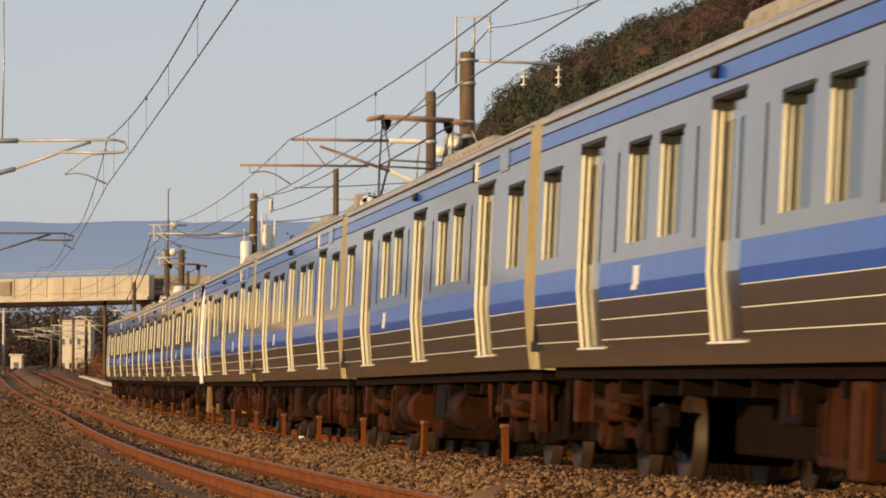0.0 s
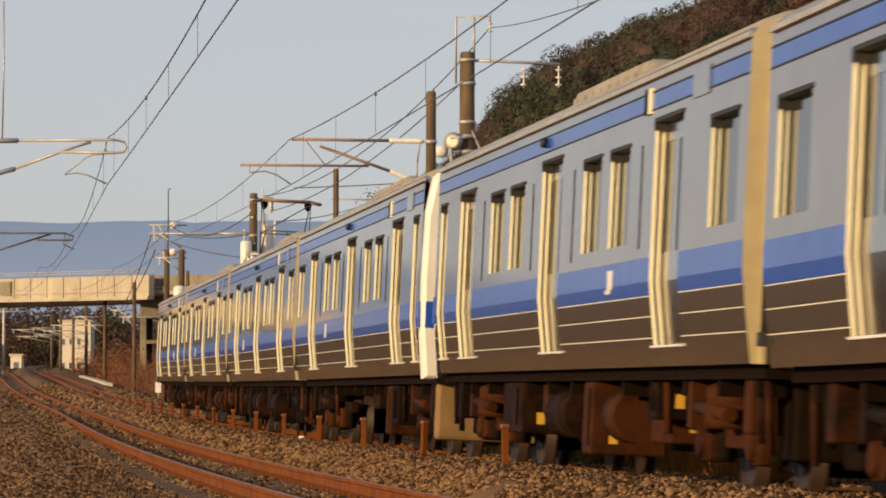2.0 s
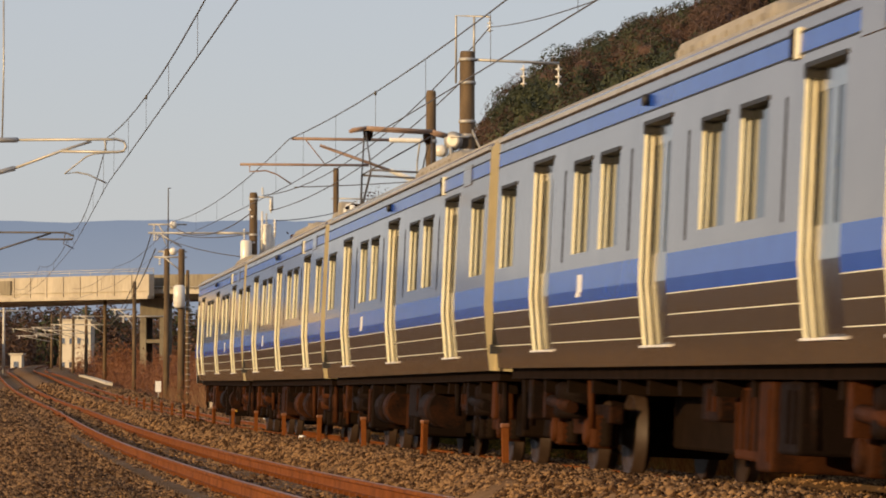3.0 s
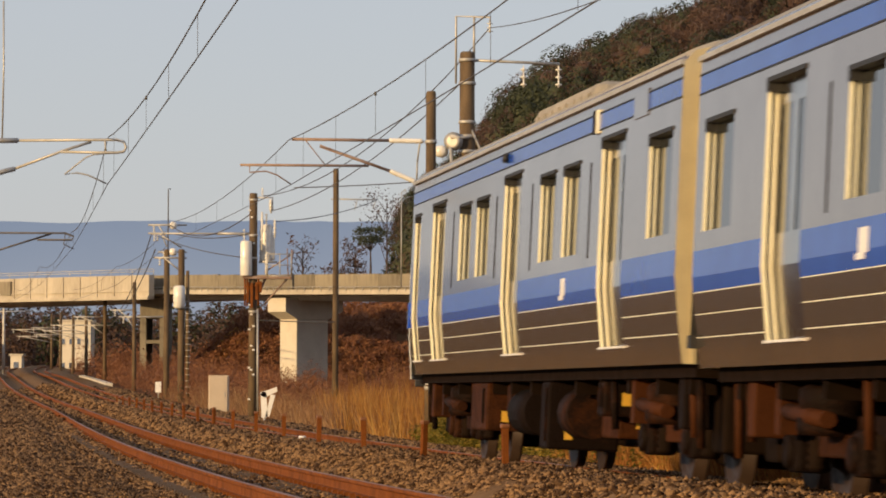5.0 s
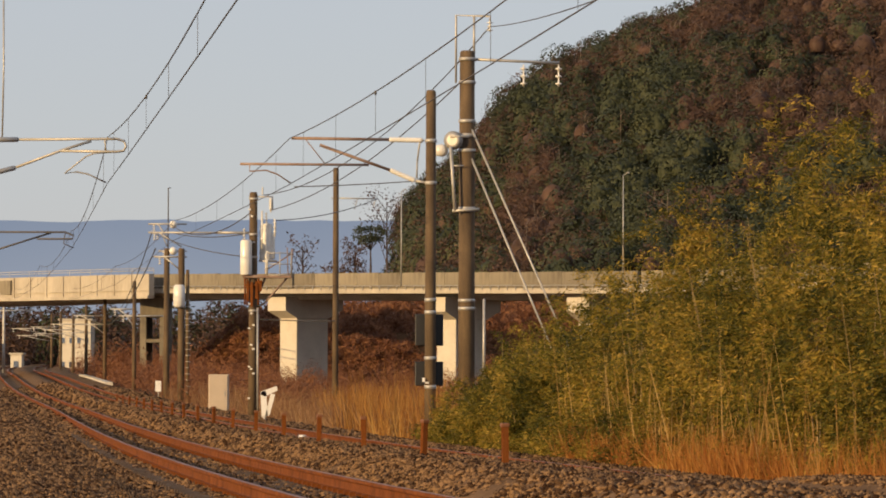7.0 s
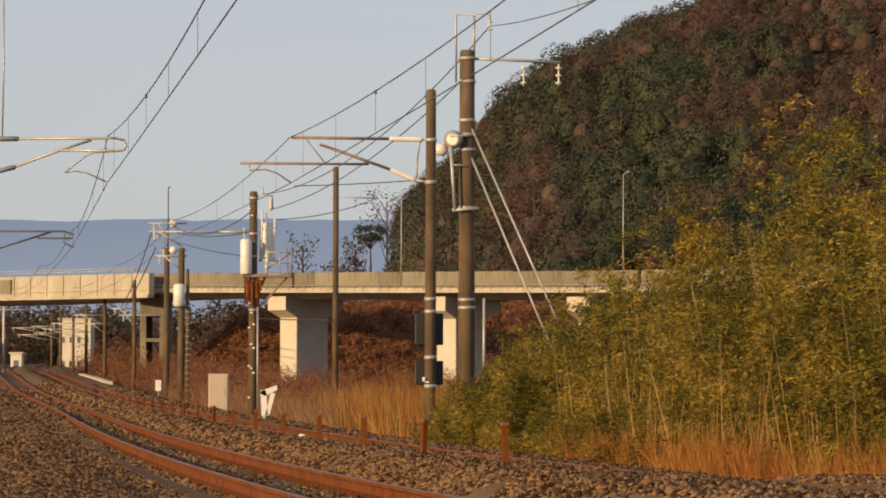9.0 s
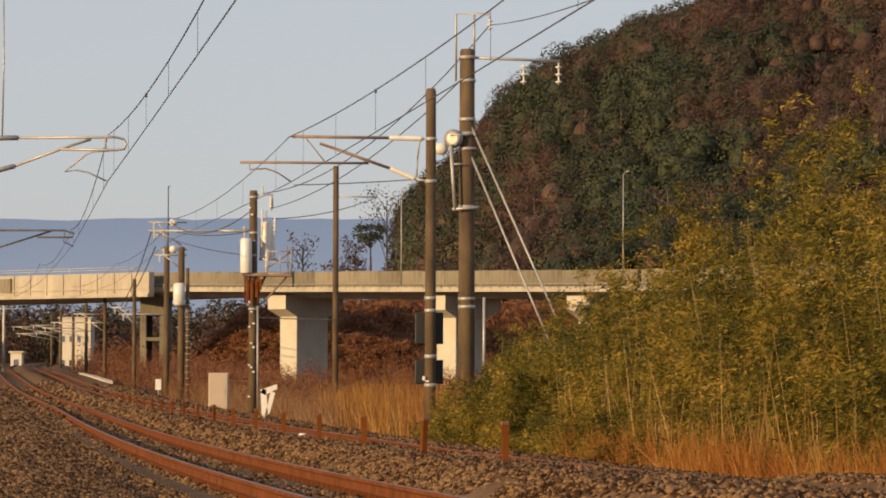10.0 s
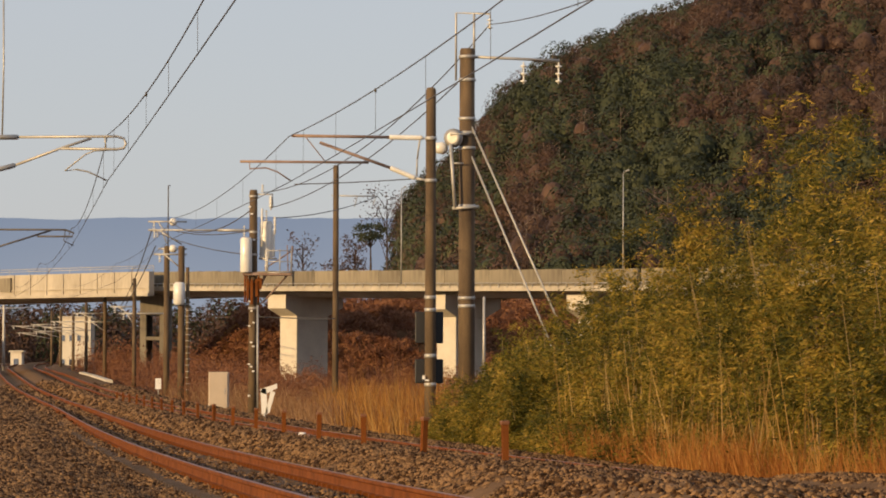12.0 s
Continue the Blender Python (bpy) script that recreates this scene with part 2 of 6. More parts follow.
def soup(name, verts, faces, material):
    """One mesh from numpy arrays of corners and of equal-sized faces."""
    me = bpy.data.meshes.new(name)
    k = faces.shape[1]
    me.vertices.add(len(verts))
    me.vertices.foreach_set("co", np.asarray(verts, np.float32).ravel())
    me.loops.add(faces.size)
    me.loops.foreach_set("vertex_index", faces.astype(np.int32).ravel())
    me.polygons.add(len(faces))
    me.polygons.foreach_set("loop_start", np.arange(0, faces.size, k, dtype=np.int32))
    me.polygons.foreach_set("loop_total", np.full(len(faces), k, np.int32))
    me.update(calc_edges=True)
    me.materials.append(material)
    return new(name, me)


def empty(name, m=None):
    ob = new(name)
    if m is not None:
        ob.matrix_world = m
    return ob


def across(a, y):
    """Sideways place of a thing at depth y that is seen at bearing a."""
    return (a - 784) * y / 7211.4


def height(e, y):
    """Height of a thing at depth y that is seen at elevation mark e."""
    return EYE[2] + (657.2 - e) * y / 7211.4


rng = np.random.default_rng(7)


def leaf_quads(centres, sizes, flat=0.0, aspect=0.5, outward=None):
    """Small four-cornered leaves of any turn, or turned outward, at the given places."""
    n = len(centres)
    d = rng.normal(size=(n, 3))
    if outward is not None:
        d = np.cross(d, outward)
    d[:, 2] *= 1 - flat
    d /= np.linalg.norm(d, axis=1)[:, None]
    e = np.cross(d, rng.normal(size=(n, 3)) if outward is None else outward)
    e /= np.linalg.norm(e, axis=1)[:, None]
    s = np.asarray(sizes)[:, None]
    c = np.asarray(centres)
    v = np.stack([c - d * s, c + e * s * aspect, c + d * s, c - e * s * aspect], 1).reshape(-1, 3)
    return v, np.arange(4 * n).reshape(n, 4)


def blades(feet, heights, widths, lean=0.25):
    """Upright tapering grass blades, three-cornered, bent a little."""
    n = len(feet)
    a = rng.uniform(0, 2 * math.pi, n)
    side = np.stack([np.cos(a), np.sin(a) * 0.4, np.zeros(n)], 1) * np.asarray(widths)[:, None]
    tip = np.asarray(feet) + np.stack([rng.normal(0, lean, n) * heights, rng.normal(0, lean, n) * heights, heights], 1)
    v = np.stack([feet - side, feet + side, tip], 1).reshape(-1, 3)
    return v, np.arange(3 * n).reshape(n, 3)


# ---------------------------------------------------------------- the two tracks' line
GAUGE, APART, CANT_L, CANT_R = 1.067, 3.731, 0.0107, -0.0447
FAR = ((220.0, -22.5, -0.40), (300.0, -32.0, 0.25), (400.0, -43.2, 0.75), (520.0, -54.0, 1.25), (660.0, -63.5, 1.75), (900.0, -72.0, 2.2))


def near_line(y):
    return (A0 + A1 * y + A2 * y * y + A3 * y ** 3, Z1 * y + Z2 * y * y + Z3 * y ** 3)


A0, A1, A2, A3 = (3.4560454, -0.1297869, 0.000184735, -5.452109e-07)
Z1, Z2, Z3 = (-0.0133933, 8.524157e-05, -2.009246e-07)


def hermite(y, p0, p1, m0, m1):
    h = p1[0] - p0[0]
    t = (y - p0[0]) / h
    return tuple((2 * t ** 3 - 3 * t * t + 1) * p0[i] + (t ** 3 - 2 * t * t + t) * h * m0[i] + (3 * t * t - 2 * t ** 3) * p1[i] + (t ** 3 - t * t) * h * m1[i] for i in (1, 2))


def left_line(y):
    """Place (x, rail height) of the nearer track's centre at depth y."""
    if y < 0:
        return (A0 + A1 * y, -Z1 * 40 * (1 - math.exp(y / 40)))
    if y <= 165:
        return near_line(y)
    e = 0.5
    knots = [(165.0, *near_line(165.0))] + list(FAR)
    slopes = [(0, *[(near_line(165 + e)[i] - near_line(165 - e)[i]) / (2 * e) for i in (0, 1)])]
    for a, b, c in zip(knots[:-2], knots[1:-1], knots[2:]):
        slopes.append((0, (c[1] - a[1]) / (c[0] - a[0]), (c[2] - a[2]) / (c[0] - a[0])))
    slopes.append((0, (knots[-1][1] - knots[-2][1]) / (knots[-1][0] - knots[-2][0]), 0.0))
    for i in range(len(knots) - 1):
        if y <= knots[i + 1][0]:
            return hermite(y, knots[i], knots[i + 1], slopes[i], slopes[i + 1])
    return (knots[-1][1] + slopes[-1][1] * (y - knots[-1][0]), knots[-1][2])


def frame_at(y):
    x, z = left_line(y)
    x2, z2 = left_line(y + 0.5)
    t = Vector(((x2 - x) / 0.5, 1.0, (z2 - z) / 0.5)).normalized()
    n = Vector((t.y, -t.x, 0)).normalized()
    return Vector((x, y, z)), t, n


def spot(y, u, z=0.0):
    """The place u metres to the right of the nearer track's centre and z over its rails."""
    p, t, n = frame_at(y)
    return p + n * u + Vector((0, 0, z))


LINE_Y = np.concatenate([np.arange(-420, 0, 5.0), np.arange(0, 220, 1.0), np.arange(220, 400, 5.0)])
def far_drop(y):
    """The farther track lies a little lower close by."""
    t = min(1, max(0, (40 - y) / 18))
    return -0.11 * t * t * (3 - 2 * t)


def apart(y):
    """Spacing of the two tracks: it narrows a little along the curve."""
    return APART - 0.0027 * min(max(y - 27, 0), 36)


LINE_P = np.array([spot(float(y), apart(y), far_drop(y)) for y in LINE_Y])
LINE_S = np.concatenate([[0], np.cumsum(np.linalg.norm(np.diff(LINE_P, axis=0), axis=1))])
LINE_S -= np.interp(0.0, LINE_Y, LINE_S)


def on_line(s):
    return Vector([float(np.interp(s, LINE_S, LINE_P[:, i])) for i in range(3)])


def car_pose(s):
    """A carriage whose middle is s metres along the farther track, resting on its two bogies."""
    a, b = on_line(s - 6.9), on_line(s + 6.9)
    t = (b - a).normalized()
    r = t.cross(Vector((0, 0, 1))).normalized()
    m = Matrix((r, t, r.cross(t))).transposed().to_4x4()
    m.translation = (a + b) / 2
    return m @ Matrix.Rotation(-CANT_R, 4, "Y")


# ---------------------------------------------------------------- ground
def smooth(a, b, v):
    t = min(1, max(0, (v - a) / (b - a)))
    return t * t * (3 - 2 * t)


def bed(y, u):
    """Height of the ground over the rails, u metres to the right of the nearer track."""
    z = -0.17
    z += 0.10 * smooth(-1.3, -2.6, u) - 0.05 * smooth(-0.7, -1.0, u) * (1 - smooth(-1.35, -1.7, u)) - 0.45 * smooth(-4.5, -9, u)
    near = 1 - smooth(54, 66, y)
    z += (0.29 + 0.02 * near) * smooth(0.8, 1.6, u) * (1 - smooth(2.0 + 0.3 * near, 2.8 + 0.2 * near, u))
    fill = 0.175 * (1 - smooth(37, 42, y))
    z += fill * smooth(3.25, 3.5, u) * (1 - smooth(4.3, 4.45, u))
    z += (fill + 0.04) * smooth(4.35, 4.5, u) * (1 - smooth(5.2, 6.4, u))
    z -= 0.25 * smooth(5.6, 7.2, u) + 0.35 * smooth(8, 16, u)
    return z


def ground_z(y, u):
    p = left_line(y)
    wide = smooth(14, 60, abs(u))
    return (p[1] + bed(y, u)) * (1 - wide) + wide * -1.0


def build_ground():
    ys = [-420, -300, -200, -120, -60, -20, 0, 10, 20] + list(np.arange(26, 80, 1.0)) + list(np.arange(80, 180, 4.0)) + [180, 195, 210, 230, 260, 300, 350, 420, 520, 660, 900, 1400, 2500, 4800]
    us = [-3500, -1200, -400, -150, -70, -40, -25, -16, -11, -8.5, -7, -6, -5, -4, -3.2, -2.6, -2.2, -1.8, -1.5, -1.3, -1.0, -0.6, -0.3, 0.3, 0.6, 0.85, 1.1, 1.4, 1.7, 2.0, 2.3, 2.55, 2.8, 3.0, 3.15, 3.25, 3.4, 3.6, 3.9, 4.1, 4.25, 4.35, 4.5, 4.8, 5.2, 5.6, 6, 6.5, 7.2, 8, 9, 11, 14, 20, 30, 45, 70, 150, 400, 1200, 3500]
    bm = bmesh.new()
    rows = []
    for y in ys:
        row = []
        for u in us:
            p, t, n = frame_at(float(y))
            q = p + n * u
            wob = 0.03 * noise.noise((q.x * 0.9, q.y * 0.5, 0)) if 20 < y < 200 and (abs(u) > 0.9) and not 3 < u < 4.5 else 0
            row.append(bm.verts.new((q.x, q.y, ground_z(float(y), u) + wob)))
        rows.append(row)
    for a, b in zip(rows[:-1], rows[1:]):
        for i in range(len(us) - 1):
            f = bm.faces.new((a[i], a[i + 1], b[i + 1], b[i]))
            f.smooth = True
            f.material_index = 0 if -7 < us[i] < 6.5 else 1
    return tagged(part("ground", bm, [GROUND, SOIL]), "brown ballast bed and dry winter soil reaching the horizon", "ground", kind="structure")


build_ground()
RAIL = [(-0.065, -0.153), (0.065, -0.153), (0.065, -0.14), (0.012, -0.12), (0.009, -0.045), (0.0325, -0.033), (0.0325, -0.006), (0.026, 0.0), (-0.026, 0.0), (-0.0325, -0.006), (-0.0325, -0.033), (-0.009, -0.045), (-0.012, -0.12), (-0.065, -0.14)]


def build_rails(name, u0, cant, label):
    track = tagged(empty(name), label, "railway track", kind="structure")
    ys = list(np.arange(-150, 20, 10.0)) + list(np.arange(20, 180, 1.5)) + list(np.arange(180, 900, 10.0))
    for side in (-1, 1):
        bm = bmesh.new()
        prev = None
        for y in ys:
            p, t, n = frame_at(float(y))
            o = side * (GAUGE / 2 + 0.0325)
            c = p + n * ((apart(y) if u0 else 0) + o) + Vector((0, 0, math.sin(cant) * o + (far_drop(y) if u0 else 0)))
            ring = [bm.verts.new(c + n * a + Vector((0, 0, b))) for a, b in RAIL]
            if prev:
                for i in range(len(RAIL)):
                    f = bm.faces.new((prev[i], prev[(i + 1) % len(RAIL)], ring[(i + 1) % len(RAIL)], ring[i]))
                    f.material_index = 1 if i == 7 else 0
            prev = ring
        part("rail", bm, [RUST, RAIL_TOP], track)
    return track


track_near = build_rails("track_near", 0.0, CANT_L, "rusty narrow-gauge railway track on brown ballast")
track_far = build_rails("track_far", APART, CANT_R, "rusty narrow-gauge railway track under the train")


# ---------------------------------------------------------------- the train
LOW, HIGH = 1.03, 3.40
WAIST = ((0.95, 1.37), (1.03, 1.383), (1.25, 1.418), (1.5, 1.449), (1.72, 1.475), (3.3, 1.475), (3.40, 1.468))
HALF, CAB_HALF, CAB_TAIL = 9.64, 9.27, 9.15


def ends(cab):
    """Where the body ends, near and far; a cab end stands back a little."""
    return (-CAB_HALF if cab == -1 else -HALF), (CAB_TAIL if cab == 1 else HALF)


DOORS = (-6.356, 0.0, 6.356)
DOOR_W, DOOR_LO, DOOR_HI, DEEP = 1.3, 1.20, 3.05, 0.075
WIN_LO, WIN_HI = 2.06, 2.92


def side_x(z):
    return float(np.interp(z, [w[0] for w in WAIST], [w[1] for w in WAIST]))


def openings(cab):
    """(y0, y1, z0, z1, kind) on a side; cab: -1, 0 or 1, the end that has a driver's cab."""
    out = [(d - DOOR_W / 2, d + DOOR_W / 2, DOOR_LO, DOOR_HI, "door") for d in DOORS]
    for s in (-1, 1):
        for a, b in ((1.33, 2.35), (2.85, 3.87)):
            lo, hi = sorted((3.178 * s + (a - 2.67) * 1.0, 3.178 * s + (b - 2.67) * 1.0))
            out.append((lo, hi, WIN_LO, WIN_HI, "window"))
        if s != cab:
            lo, hi = sorted((s * 8.2, s * 9.3))
            out.append((lo, hi, WIN_LO, WIN_HI, "window"))
        else:
            lo, hi = sorted((s * 8.25, s * 8.85))
            out.append((lo, hi, DOOR_LO, 3.0, "cab"))
    return out


def build_side(car, sx, cab):
    ops = openings(cab)
    near_y, far_y = ends(cab)
    zs = sorted({LOW, DOOR_LO, 1.25, 1.45, 1.60, 1.72, 1.92, WIN_LO, WIN_HI, 3.0, DOOR_HI, 3.13, 3.27, HIGH})
    ys = sorted({near_y, far_y, *[o[0] for o in ops], *[o[1] for o in ops]})
    bm = bmesh.new()
    grid = {}

    def vert(i, j):
        if (i, j) not in grid:
            grid[i, j] = bm.verts.new((sx * side_x(zs[j]), ys[i], zs[j]))
        return grid[i, j]
    for i in range(len(ys) - 1):
        for j in range(len(zs) - 1):
            cy, cz = (ys[i] + ys[i + 1]) / 2, (zs[j] + zs[j + 1]) / 2
            if any(a < cy < b and c < cz < d for a, b, c, d, k in ops):
                continue
            f = bm.faces.new((vert(i, j), vert(i + 1, j), vert(i + 1, j + 1), vert(i, j + 1)))
            f.material_index = 1 if 1.60 < cz < 1.92 or 3.13 < cz < 3.27 else 0
    part("side_panel", bm, [STEEL, BLUE], car, "brushed stainless side with two blue belts")
    # recessed frames, doors and panes
    for a, b, c, d, kind in ops:
        deep = DEEP if kind != "window" else 0.07
        zz = [z for z in zs if c <= z <= d]
        for y in (a, b):
            bm = bmesh.new()
            ring = [(bm.verts.new((sx * side_x(z), y, z)), bm.verts.new((sx * (side_x(z) - deep), y, z))) for z in zz]
            for p, q in zip(ring[:-1], ring[1:]):
                bm.faces.new((p[0], q[0], q[1], p[1]))
            part("jamb", bm, SUNLIT_CREAM, car)
        bm = bmesh.new()
        for z in (c, d):
            x = sx * side_x(z)
            bm.faces.new([bm.verts.new(p) for p in ((x, a, z), (x, b, z), (x - sx * deep, b, z), (x - sx * deep, a, z))])
        # dark rain lip over the opening and its seal
        x = sx * side_x(d)
        lo, hi = sorted((x - sx * deep, x + sx * 0.012))
        box(bm, lo, hi, a, b, d - 0.035, d - 0.002)
        # shadow of the opening's head on the far jamb, shaped as a black block
        box(bm, lo, hi, b - 0.07, b, d - 0.10, d - 0.03)
        for y0, y1 in ((a, a + 0.012), (b - 0.012, b)):
            ring = []
            for z in zz:
                x0, x1 = (sx * (side_x(z) - deep), 0.008) if y0 == a else (sx * (side_x(z) - deep * 0.6), deep * 0.16)
                ring.append([bm.verts.new(p) for p in ((x0 + sx * x1, y0, z), (x0 + sx * x1, y1, z), (x0, y1, z), (x0, y0, z))])
            for p, q in zip(ring[:-1], ring[1:]):
                for k in range(4):
                    bm.faces.new((p[k], p[(k + 1) % 4], q[(k + 1) % 4], q[k]))
        part("seal", bm, RUBBER, car)
        bm = bmesh.new()
        if kind == "window":
            x = sx * (side_x(c) - deep)
            bm.faces.new([bm.verts.new(p) for p in ((x, a, c), (x, b, c), (x, b, d), (x, a, d))])
            part("pane", bm, GLASS, car)
        else:
            leaf_lo, leaf_hi = 1.95, 2.85
            cuts = [a, a + 0.1, (a + b) / 2 - 0.09, (a + b) / 2 + 0.09, b - 0.1, b] if kind == "door" else [a, a + 0.1, b - 0.1, b]
            hole = [(cuts[1], cuts[2]), (cuts[3], cuts[4])] if kind == "door" else [(cuts[1], cuts[2])]
            zc = sorted({*zz, leaf_lo, leaf_hi})
            pane = bmesh.new()
            for y0, y1 in zip(cuts[:-1], cuts[1:]):
                for z0, z1 in zip(zc[:-1], zc[1:]):
                    x0, x1 = sx * (side_x(z0) - deep), sx * (side_x(z1) - deep)
                    quad = ((x0, y0, z0), (x0, y1, z0), (x1, y1, z1), (x1, y0, z1))
                    if (y0, y1) in hole and leaf_lo <= z0 and z1 <= leaf_hi:
                        pane.faces.new([pane.verts.new((p[0] - sx * 0.006, p[1], p[2])) for p in quad])
                    else:
                        bm.faces.new([bm.verts.new(p) for p in quad])
            # sill
            xs = sx * side_x(c)
            lo, hi = sorted((xs - sx * deep, xs + sx * 0.03))
            door = part("door", bm, DOOR_STEEL, car)
            part("door_window", pane, GLASS, door)
            bm = bmesh.new()
            box(bm, lo, hi - 0.012 if sx > 0 else hi, a, b, c - 0.02, c - 0.002)
            part("sill", bm, WHITE, door)
    # raised beads along the lower side
    marks = sorted([(o[0], o[1]) for o in ops if o[4] != "window"])
    runs, y = [], near_y + 0.05
    for a, b in marks:
        if a - y > 0.2:
            runs.append((y, a - 0.03))
        y = b + 0.03
    runs.append((y, far_y - 0.05))
    for z in (1.60, 1.435, 1.26):
        for a, b in runs:
            bm = bmesh.new()
            x = sx * side_x(z)
            lo, hi = sorted((x - sx * 0.005, x + sx * 0.007))
            box(bm, lo, hi, a, b, z - 0.0032, z + 0.0032)
            # the bead's highlight comes from the cream colour
            part("bead", bm, SUNLIT_CREAM, car)
    # gutter and belt lines
    for z, w, m in ((HIGH, 0.02, GALV), (3.275, 0.007, RUBBER), (3.125, 0.007, RUBBER)):
        bm = bmesh.new()
        x = sx * side_x(z)
        lo, hi = sorted((x - sx * 0.005, x + sx * (0.03 if z == HIGH else 0.006)))
        box(bm, lo, hi, near_y, far_y, z - w, z + w)
        part("gutter" if z == HIGH else "belt_line", bm, m, car)
    # thin panel seams beside the doors
    for s in (-1, 1):
        for y in (s * 3.178 - 1.95, s * 3.178 + 1.75):
            bm = bmesh.new()
            x = sx * side_x(2.4)
            lo, hi = sorted((x - sx * 0.004, x + sx * 0.005))
            box(bm, lo, hi, y - 0.018, y + 0.018, 2.0, 2.86)
            part("panel_seam", bm, UNDER_DARK, car)


def build_roof(car, panto, cab):
    prof = [(1.468, HIGH), (1.45, 3.46), (1.38, 3.52), (1.22, 3.585), (0.95, 3.64), (0.6, 3.685), (0.0, 3.71)]
    prof = [(-x, z) for x, z in prof] + [(x, z) for x, z in reversed(prof[:-1])]
    bm = bmesh.new()
    prev = None
    near_y, far_y = ends(cab)
    for y in (near_y, near_y + 0.05, 0, far_y - 0.05, far_y):
        inset = 0.04 if y in (near_y, far_y) else 0.0
        ring = [bm.verts.new((x * (1 - inset), y, z - inset)) for x, z in prof]
        if prev:
            for i in range(len(prof) - 1):
                f = bm.faces.new((prev[i], prev[i + 1], ring[i + 1], ring[i]))
                f.smooth = True
                f.material_index = 1 if i in (0, len(prof) - 2) else 0
        prev = ring
    part("roof", bm, [ROOF, STEEL], car, "dusty grey-brown arched roof")
    # air conditioner
    bm = bmesh.new()
    y0 = 0.0 if not panto else 1.6
    box(bm, -1.0, 1.0, y0 - 2.1, y0 + 2.1, 3.58, 3.87, bevel=0.12)
    cooler = part("air_conditioner", bm, ROOF, car, "dusty box-shaped roof air conditioner")
    for i in range(8):
        bm = bmesh.new()
        box(bm, -1.02, 1.02, y0 - 1.8 + i * 0.5, y0 - 1.6 + i * 0.5, 3.66, 3.76)
        part("louvre", bm, ROOF, cooler)
    for y in ((-8.2, -5.0, 5.0, 8.2) if not panto else (6.0, 8.4)):
        bm = bmesh.new()
        box(bm, -0.35, 0.35, y - 0.5, y + 0.5, 3.62, 3.76, bevel=0.05)
        part("roof_vent", bm, ROOF, car)


def build_pantograph(car):
    y0 = -5.4
    pan = part("pantograph_frame", bar_mesh([((-0.75, y0 - 0.6, 3.92), (0.75, y0 - 0.6, 3.92)), ((-0.75, y0 + 0.6, 3.92), (0.75, y0 + 0.6, 3.92)), ((-0.75, y0 - 0.6, 3.92), (-0.75, y0 + 0.6, 3.92)), ((0.75, y0 - 0.6, 3.92), (0.75, y0 + 0.6, 3.92))], 0.028), UNDER_DARK, car, "brown raised diamond pantograph")
    for s in (-1, 1):
        part("lower_arm", bar_mesh([((x, y0 + s * 0.15, 3.95), (x * 0.9, y0 + s * 0.85, 4.5)) for x in (-0.55, 0.55)] + [((-0.5, y0 + s * 0.85, 4.5), (0.5, y0 + s * 0.85, 4.5))], 0.019), WIRE, pan)
        part("upper_arm", bar_mesh([((x * 0.9, y0 + s * 0.85, 4.5), (x, y0 + s * 0.12, 5.16)) for x in (-0.55, 0.55)] + [((-0.5, y0 + s * 0.85, 4.5), (0.55, y0 + s * 0.12, 5.16))], 0.013), WIRE, pan)
        part("collector_bar", bar_mesh([((-0.55, y0 + s * 0.2, 5.23), (0.55, y0 + s * 0.2, 5.23)), ((0.55, y0 + s * 0.2, 5.23), (0.8, y0 + s * 0.2, 5.18)), ((-0.55, y0 + s * 0.2, 5.23), (-0.8, y0 + s * 0.2, 5.18))], 0.034), RUSTY_ARM, pan)
        bm = bmesh.new()
        spun(bm, (s * 0.5, y0, 5.02), (0, 0, 1), [(0, 0.03), (0.06, 0.07), (0.16, 0.09), (0.18, 0.05)], 10)
        part("spring_box", bm, UNDER_DARK, pan)
    for x in (-0.75, 0.75):
        for s in (-1, 1):
            bm = bmesh.new()
            spun(bm, (x, y0 + s * 0.6, 3.62), (0, 0, 1), [(0, 0.05), (0.05, 0.09), (0.1, 0.05), (0.15, 0.09), (0.2, 0.05), (0.3, 0.05)], 10)
            part("insulator", bm, PORCELAIN, pan)
    # boxes and insulators of the high-voltage gear behind it
    for i, (x, y, w, l, h) in enumerate(((-0.5, -3.6, 0.3, 0.5, 0.42), (0.45, -3.3, 0.4, 0.7, 0.3), (-0.55, -2.5, 0.28, 0.3, 0.5), (0.3, -2.2, 0.3, 0.3, 0.4), (-0.5, -1.4, 0.35, 0.6, 0.36), (-0.6, 3.9, 0.3, 0.4, 0.4), (-0.55, 4.8, 0.3, 0.5, 0.34))):
        bm = bmesh.new()
        if i % 2:
            spun(bm, (x, y, 3.62), (0, 0, 1), [(0, 0.1), (0.06, 0.16), (0.12, 0.1), (0.18, 0.16), (0.24, 0.1), (h, 0.12)], 10)
        else:
            box(bm, x - w / 2, x + w / 2, y - l / 2, y + l / 2, 3.62, 3.64 + h, bevel=0.04)
        part("roof_gear", bm, ROOF if i % 3 else PORCELAIN, car)


def bar_mesh(pairs, r, n=6):
    bm = bmesh.new()
    for a, b in pairs:
        tube(bm, a, b, r, r, n)
    return bm


